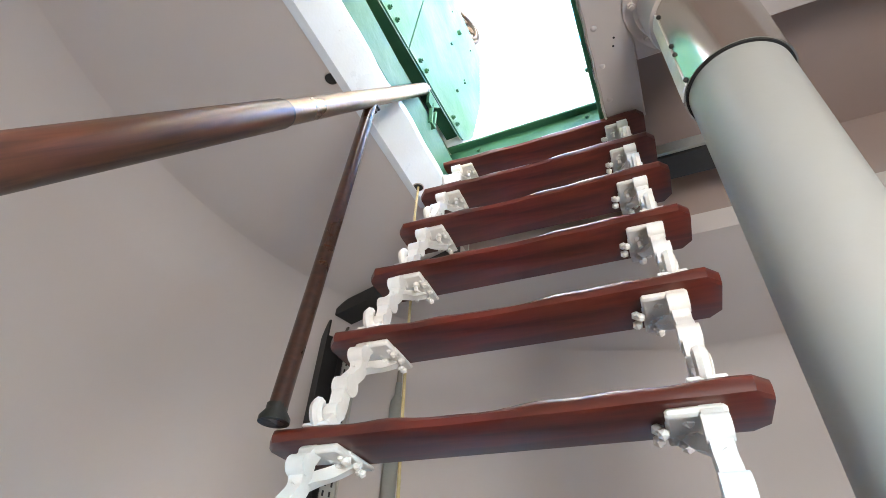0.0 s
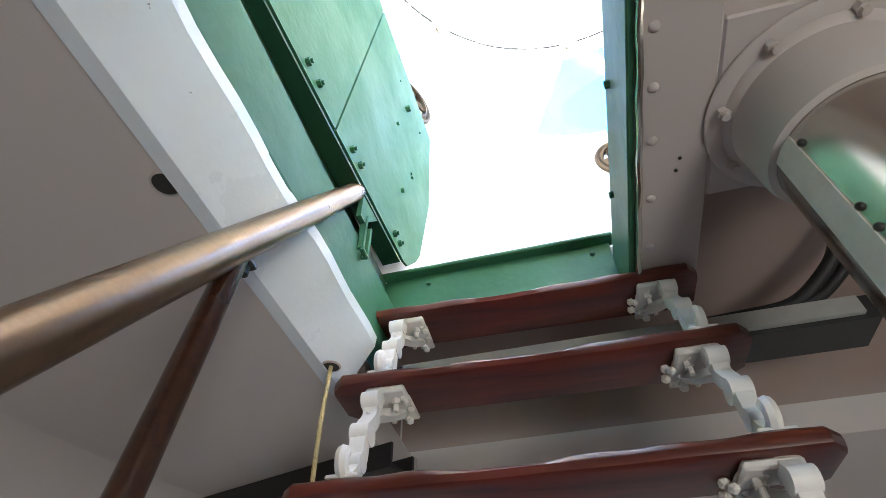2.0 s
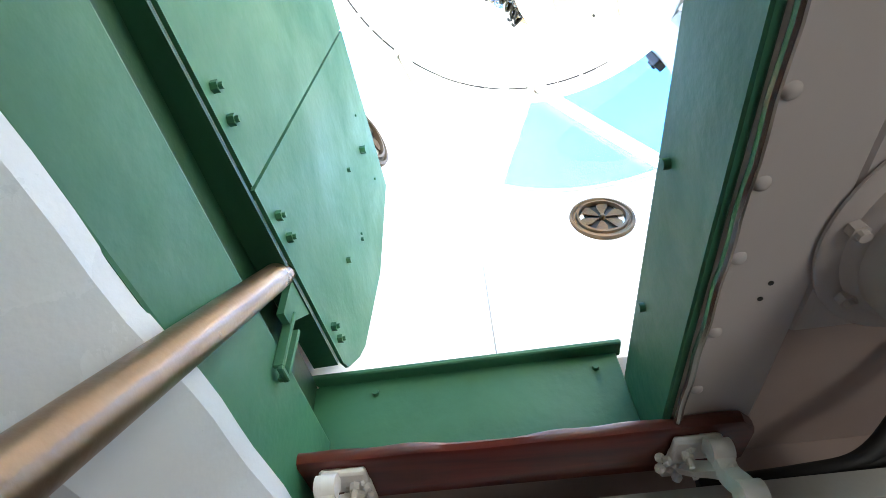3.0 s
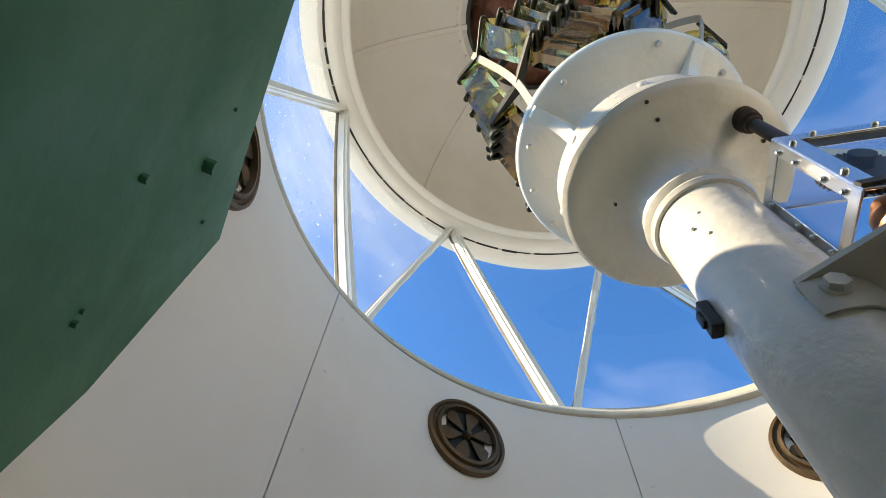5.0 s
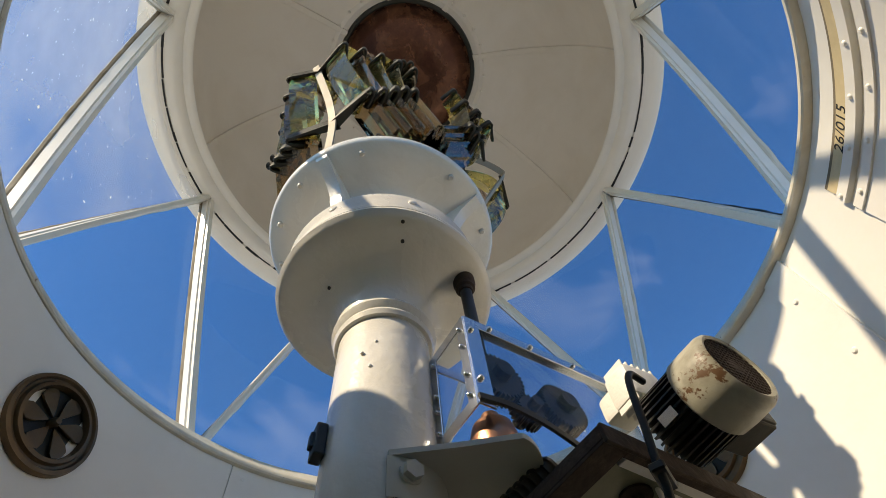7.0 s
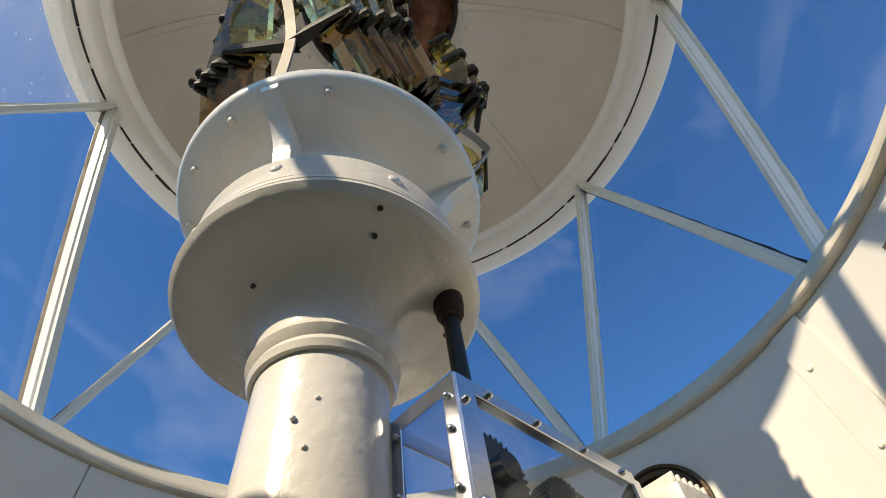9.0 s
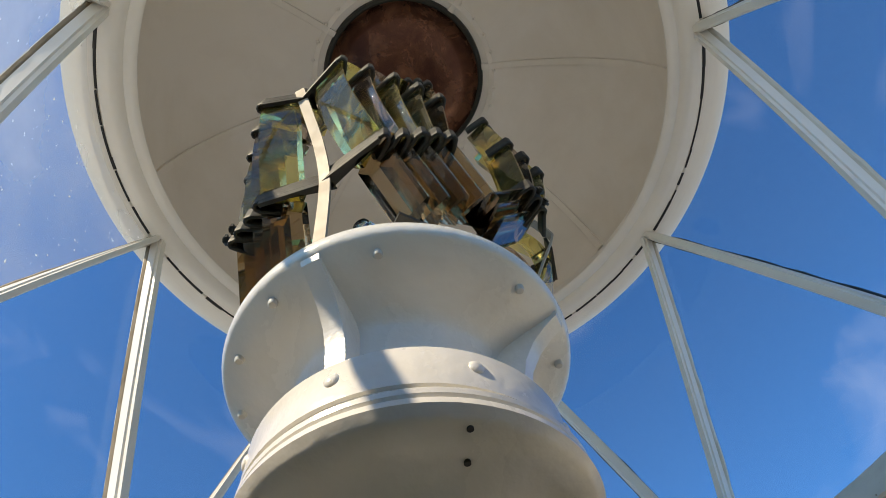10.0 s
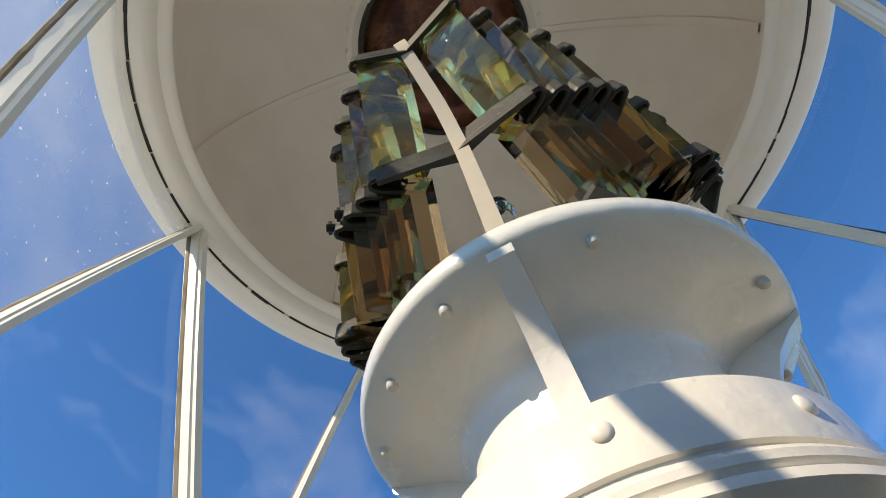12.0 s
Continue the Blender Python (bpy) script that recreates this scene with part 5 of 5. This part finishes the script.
# ---------------------------------------------------------------- the stair room
# column under the lantern
col = thing("column", "pale painted round column with a steel sleeve", "column", place=Matrix.Translation((-0.034, 0.043, 0)))
bm = bmesh.new()
lathe(bm, [(0.0, Z_FLOOR), (0.107, Z_FLOOR), (0.107, -0.688), (0.0, -0.688)], 72, closed=False)
part("shaft", bm, COLUMN_PAINT, col, smooth=True)
bm = bmesh.new()
lathe(bm, [(0.0, -0.686), (0.1165, -0.686), (0.1165, -0.35), (0.0, -0.35)], 72, closed=False)
sleeve = part("sleeve", bm, STEEL, col, "shiny stainless steel sleeve", True)
bm = bmesh.new()
lathe(bm, [(0.1, -0.6865), (0.1125, -0.6865), (0.1125, -0.689), (0.1, -0.689)], 72)
part("gap", bm, RUBBER, col, "dark gap under the sleeve", True)
bm = bmesh.new()
lathe(bm, [(0.11, -0.222), (0.178, -0.222), (0.178, -0.226), (0.174, -0.229), (0.152, -0.23), (0.148, -0.24), (0.14, -0.245), (0.137, -0.29), (0.134, -0.335), (0.128, -0.352), (0.118, -0.356), (0.11, -0.35)], 80)
part("flange", bm, ROOM_CEIL, col, "pale painted flange against the plate above", True)
for k in range(8):
    bm = bmesh.new()
    rod(bm, (0.155, 0, -0.231), (0.155, 0, -0.243), 0.011, 6)
    rod(bm, (0.155, 0, -0.243), (0.155, 0, -0.251), 0.007, 10)
    part("bolt", bm, ROOM_CEIL, col, place=Matrix.Rotation(radians(18 + 45 * k), 4, "Z"))
bm = bmesh.new()
lathe(bm, [(0.1168, -0.685), (0.1195, -0.685), (0.1195, -0.358), (0.1168, -0.358)], 8, a0=-172, a1=-149)
seam = part("seam_strip", bm, IRON_WHITE, sleeve, "pale painted seam strip", True)
for z in (-0.385, -0.528, -0.566, -0.672):
    bm = bmesh.new()
    bmesh.ops.create_uvsphere(bm, u_segments=10, v_segments=6, radius=0.006)
    part("screw", bm, BLACK, sleeve, smooth=True, place=Matrix.Rotation(radians(-146), 4, "Z") @ Matrix.Translation((0.117, 0, z)))

# steep stair: mahogany treads on cast brackets
LAD = Matrix.Translation((-0.995, 0.208, -0.222)) @ Matrix.Rotation(radians(11.2), 4, "Z")
STEP = Vector((-0.005, -0.1037, -0.2424))
TL, TD, TT = 0.752, 0.135, 0.027


def tread_mesh(b, seed):
    """A board with rounded ends and a worn, slightly wavy nose."""
    rnd = random.Random(seed)
    ph = rnd.random() * 3
    rings_ = []
    n = 36
    for i in range(n + 1):
        t = i / n
        x = TL * t
        end = min(t, 1 - t) * TL
        inset = 0.022 - math.sqrt(max(0.0, 0.022 ** 2 - max(0.0, 0.022 - end) ** 2))
        wear = -0.006 * math.exp(-((t - 0.45) / 0.2) ** 2) + 0.0015 * math.sin(t * 19 + ph) + 0.0012 * math.sin(t * 41 + ph)
        ny = 0.004 * math.exp(-((t - 0.5) / 0.25) ** 2) + 0.001 * math.sin(t * 27 + ph) + inset
        by = TD - inset
        rings_.append([b.verts.new((x, y, z)) for y, z in ((ny + 0.008, wear), (ny + 0.002, wear - 0.005), (ny, -TT * 0.5), (ny + 0.003, -TT + 0.004), (ny + 0.01, -TT), (by - 0.005, -TT), (by, -TT + 0.005), (by, -0.005), (by - 0.005, wear * 0.5))])
    for A, B in zip(rings_, rings_[1:]):
        for j in range(9):
            b.faces.new((A[j], A[(j + 1) % 9], B[(j + 1) % 9], B[j]))
    b.faces.new(rings_[0])
    b.faces.new(rings_[-1])
    return b


def iron_bracket(b, x, s):
    """The cast bracket under one tread: pad, curled arm with bosses, and a foot on the tread below."""
    T_ = lambda y, z: (x, y, z)
    box(b, (x + s * 0.018, 0.045, -TT - 0.008), (0.075, 0.06, 0.014), bevel=0.004)
    box(b, (x + s * 0.032, 0.085, -TT - 0.006), (0.05, 0.07, 0.010), bevel=0.004)
    box(b, (x + s * 0.045, 0.115, -TT - 0.005), (0.022, 0.05, 0.008), bevel=0.003)
    arm = curve_through([T_(0.03, -TT - 0.006), T_(0.012, -0.062), T_(0.012, -0.095), T_(-0.012, -0.125), T_(-0.028, -0.155), T_(-0.034, -0.19), T_(-0.055, -0.222), T_(-0.07, -0.2365)], 5)
    sweep(b, arm, [(-0.013, -0.012), (0.013, -0.012), (0.015, 0.0), (0.013, 0.012), (-0.013, 0.012), (-0.015, 0.0)], up=(0, 1, 0.3))
    brace = curve_through([T_(0.004, -0.098), (x + s * 0.008, 0.04, -0.075), (x + s * 0.02, 0.075, -0.055), (x + s * 0.03, 0.105, -TT - 0.008)], 5)
    sweep(b, brace, [(-0.010, -0.008), (0.010, -0.008), (0.010, 0.008), (-0.010, 0.008)], up=(0, 1, 0.3))
    for y, z, r in ((0.006, -0.062, 0.017), (-0.022, -0.142, 0.021), (-0.045, -0.2, 0.016)):
        rod(b, (x - 0.016, y, z), (x + 0.016, y, z), r, 16)
    curl = curve_through([T_(-0.055, -0.232), T_(-0.085, -0.230), T_(-0.094, -0.212), T_(-0.086, -0.198)], 4)
    sweep(b, curl, round_section(0.011, 8), up=(1, 0, 0))
    box(b, (x, -0.055, -0.2365), (0.05, 0.07, 0.007), bevel=0.002)
    rnd = random.Random(int(x * 1000))
    for i in range(12):     # lumps of thick paint round the casting
        bmesh.ops.create_icosphere(b, subdivisions=1, radius=0.005 + 0.005 * rnd.random(),
                                   matrix=Matrix.Translation((x + s * (0.01 + 0.06 * rnd.random()), 0.03 + 0.11 * rnd.random(), -TT - 0.006 - 0.012 * rnd.random())))
    return b


stair = thing("stair", "steep open stair of red mahogany treads on white cast-iron brackets", "stair", place=LAD)
for k in range(11):
    off = Matrix.Translation(STEP * k)
    bm = bmesh.new()
    tread = part("tread", tread_mesh(bm, k), TREAD_WOOD, stair, "red varnished mahogany tread, worn at the nose", True, off)
    for x, s in ((0.085, 1), (TL - 0.075, -1)):
        bm = bmesh.new()
        iron_bracket(bm, x, s)
        br = part("bracket", bm, IRON_WHITE, tread, "white painted cast-iron bracket", True)
        if k < 4:
            for i, (dx, y) in enumerate(((0.004, 0.04), (0.034, 0.046), (0.02, 0.085))):
                b2 = bmesh.new()
                rod(b2, (x + s * dx, y, -TT - 0.013), (x + s * dx, y, -TT - 0.026), 0.0085, 6)
                rod(b2, (x + s * dx, y, -TT - 0.026), (x + s * dx, y, -TT - 0.04), 0.005, 8)
                part("nut", b2, IRON_WHITE, tread)

# handrail with its stanchion
rail = thing("handrail", "dark varnished wooden handrail with a metal joint", "handrail", place=HATCH)
e = Vector((-0.925, 0.21, 0.04))
d = Vector((0.092, -0.645, -1.035))
for t0, t1, r in ((0.0, 0.999, 0.0235), (1.005, 2.35, 0.0262)):
    bm = bmesh.new()
    rod(bm, e + d * t0, e + d * t1, r, 32)
    if t0 == 0.0:
        bmesh.ops.create_uvsphere(bm, u_segments=24, v_segments=12, radius=r, matrix=Matrix.Translation(e))
    q = (d.normalized().to_track_quat("X", "Z").to_matrix().to_4x4())
    bmesh.ops.transform(bm, matrix=(Matrix.Translation(e) @ q).inverted(), verts=bm.verts)
    part("rail", bm, RAIL_METAL if t0 == 0.0 else RAIL_WOOD, rail, "worn bronze upper tube" if t0 == 0.0 else "dark varnished wooden rail", True, place=Matrix.Translation(e) @ q)
bm = bmesh.new()
rod(bm, e + d * 0.996, e + d * 1.008, 0.0245, 32)
part("joint", bm, BLACK, rail, "thin dark joint ring", True)
top, foot = e + d * 0.575 + Vector((0, 0, -0.02)), Vector((-0.925, -0.165, -1.432))
bm = bmesh.new()
rod(bm, top, foot, 0.015, 20, 0.0165)
part("stanchion", bm, STANCHION_WOOD, rail, "dark brown stanchion", True)
bm = bmesh.new()
box(bm, e + d * 0.565 + Vector((0, 0, -0.028)), (0.02, 0.05, 0.008), bevel=0.002)
rod(bm, e + d * 0.565 + Vector((0, 0.015, -0.03)), e + d * 0.565 + Vector((0, 0.015, -0.045)), 0.006, 8)
part("saddle", bm, BLACK, rail)
bm = bmesh.new()
lathe(bm, [(0.0, 0.0), (0.026, 0.0), (0.026, 0.008), (0.018, 0.02), (0.018, 0.03), (0.0, 0.03)], 20, closed=False)
part("foot", bm, DARK_BRONZE, rail, "dark foot of the stanchion", True, Matrix.Translation(foot))

bm = bmesh.new()
box(bm, (-0.906, 0.222, -0.115), (0.018, 0.008, 0.11), bevel=0.002)
box(bm, (-0.906, 0.250, -0.125), (0.018, 0.008, 0.10), bevel=0.002)
box(bm, (-0.902, 0.236, -0.172), (0.010, 0.034, 0.010), bevel=0.002)
part("end_bracket", bm, GREEN, rail, "green painted bracket at the rail's end")

# hole in the ceiling, and the rope that comes through another
for x, y, r in ((-0.963, -0.356, 0.019), (-0.996, 0.121, 0.017)):
    bm = bmesh.new()
    lathe(bm, [(r, -0.433), (r + 0.003, -0.431), (r + 0.003, -0.4295), (r, -0.4295)], 24)
    hole = tagged(part("ceiling_hole", bm, ROOM_CEIL, place=Matrix.Translation((x, y, 0))), "small round dark hole in the grey ceiling", "hole", kind="structure")
    bm = bmesh.new()
    rod(bm, (0, 0, -0.4312), (0, 0, -0.4295), r, 24)
    part("dark", bm, BLACK, hole)
bm = bmesh.new()
sweep(bm, curve_through([(-0.996, 0.121, -0.42), (-0.992, 0.115, -0.6), (-0.985, 0.125, -0.85), (-0.98, 0.13, -1.15), (-0.97, 0.14, -1.5)], 8), round_section(0.0042, 8))
tagged(part("rope", bm, ROPE, smooth=True), "thin pale twisted rope hanging from the ceiling", "rope")

# black cable tray: up the wall, along the ceiling and across the well
tray = thing("cable_tray", "black cable tray with a bare metal edge", "cable tray")
wall_a = polar(161.5, R_ROOM - 0.045)
inner = Vector((*hatch_xy(-0.93, 0.66), 0))
tray_sec = [(-0.05, -0.03), (0.05, -0.03), (0.05, 0.03), (0.042, 0.03), (0.042, -0.02), (-0.042, -0.02), (-0.042, 0.03), (-0.05, 0.03)]
bm = bmesh.new()
sweep(bm, [(wall_a.x, wall_a.y, Z_FLOOR + 0.002), (wall_a.x, wall_a.y, -0.50)], tray_sec, up=(-wall_a.x, -wall_a.y, 0))
part("riser", bm, TRUNK, tray)
bm = bmesh.new()
side_v = Vector((-wall_a.y, wall_a.x, 0)).normalized()
inward = Vector((-wall_a.x, -wall_a.y, 0)).normalized()
edge_at = wall_a - side_v * 0.085 + inward * 0.012
sweep(bm, [(edge_at.x, edge_at.y, Z_FLOOR + 0.002), (edge_at.x, edge_at.y, -0.50)], [(-0.033, -0.003), (0.033, -0.003), (0.033, 0.003), (-0.033, 0.003)], up=inward)
for k in (-0.036, 0.036):
    c = edge_at + side_v * k
    sweep(bm, [(c.x, c.y, Z_FLOOR + 0.002), (c.x, c.y, -0.50)], [(-0.003, -0.012), (0.003, -0.012), (0.003, 0.018), (-0.003, 0.018)], up=inward)
part("metal_edge", bm, GALV, tray, "bare perforated metal edge")
bm = bmesh.new()     # rows of slots in the metal edge
for i in range(52):
    for k in (-0.016, 0.012):
        c = edge_at + side_v * (k + (0.004 if i % 2 else 0.0)) + inward * 0.0034
        box(bm, (0, 0, 0), (0.008, 0.0012, 0.02), Matrix.Translation((c.x, c.y, -0.53 - 0.036 * i)) @ Matrix.Rotation(math.atan2(side_v.y, side_v.x), 4, "Z"))
part("slots", bm, BLACK, tray, "dark slots in the metal edge")
start = polar(161.5, R_ROOM - 0.10)
bm = bmesh.new()
sweep(bm, [(start.x, start.y, -0.463), (inner.x, inner.y, -0.463)], tray_sec)
part("ceiling_run", bm, TRUNK, tray)
bm = bmesh.new()
dd = (inner - start).normalized()
ss = Vector((dd.y, -dd.x, 0)) * -0.058
sweep(bm, [(start.x + ss.x, start.y + ss.y, -0.45), (inner.x + ss.x, inner.y + ss.y, -0.45)], [(-0.006, -0.02), (0.006, -0.02), (0.006, 0.018), (-0.006, 0.018)])
part("metal_edge", bm, GALV, tray, "bare metal edge")
bm = bmesh.new()
sweep(bm, [(*hatch_xy(-0.95, 0.605), -0.30), (*hatch_xy(0.16, 0.605), -0.30)], [(-0.055, -0.03), (0.055, -0.03), (0.055, 0.03), (-0.055, 0.03)])
part("well_run", bm, TRUNK, tray)
bm = bmesh.new()
sweep(bm, [(*hatch_xy(-0.90, 0.542), -0.298), (*hatch_xy(0.13, 0.542), -0.298)], [(-0.006, -0.022), (0.006, -0.022), (0.006, 0.022), (-0.006, 0.022)])
part("metal_edge", bm, GALV, tray, "bare metal edge")
hose = thing("cable_hose", "black cables bending up beside the column", "cable")
for du, dr in ((0.0, 0.017), (0.042, 0.014)):
    bm = bmesh.new()
    sweep(bm, curve_through([(*hatch_xy(-0.25 + du, 0.60), -0.252), (*hatch_xy(-0.07 + du, 0.59), -0.25), (*hatch_xy(0.03 + du, 0.588), -0.238), (*hatch_xy(0.10 + du, 0.56), -0.2), (*hatch_xy(0.15 + du, 0.52), -0.15), (*hatch_xy(0.18 + du, 0.47), -0.063)], 6), round_section(dr, 12))
    part("cable", bm, RUBBER, hose, smooth=True)

# grey rod on the wall behind the stair
rod_t = thing("wall_rod", "grey-green rod with a brass tip standing by the wall", "rod", place=Matrix.Translation(polar(150.8, R_ROOM - 0.04)))
bm = bmesh.new()
lathe(bm, [(0.0, Z_FLOOR), (0.032, Z_FLOOR), (0.032, -0.80), (0.03, -0.77), (0.016, -0.74), (0.015, -0.68), (0.0, -0.68)], 24, closed=False)
part("shaft", bm, ROD_GREY, rod_t, smooth=True)
bm = bmesh.new()
rod(bm, (0, 0, -0.68), (0, 0, -0.62), 0.012, 16)
part("tip", bm, BRASS, rod_t, "brass tip", True)
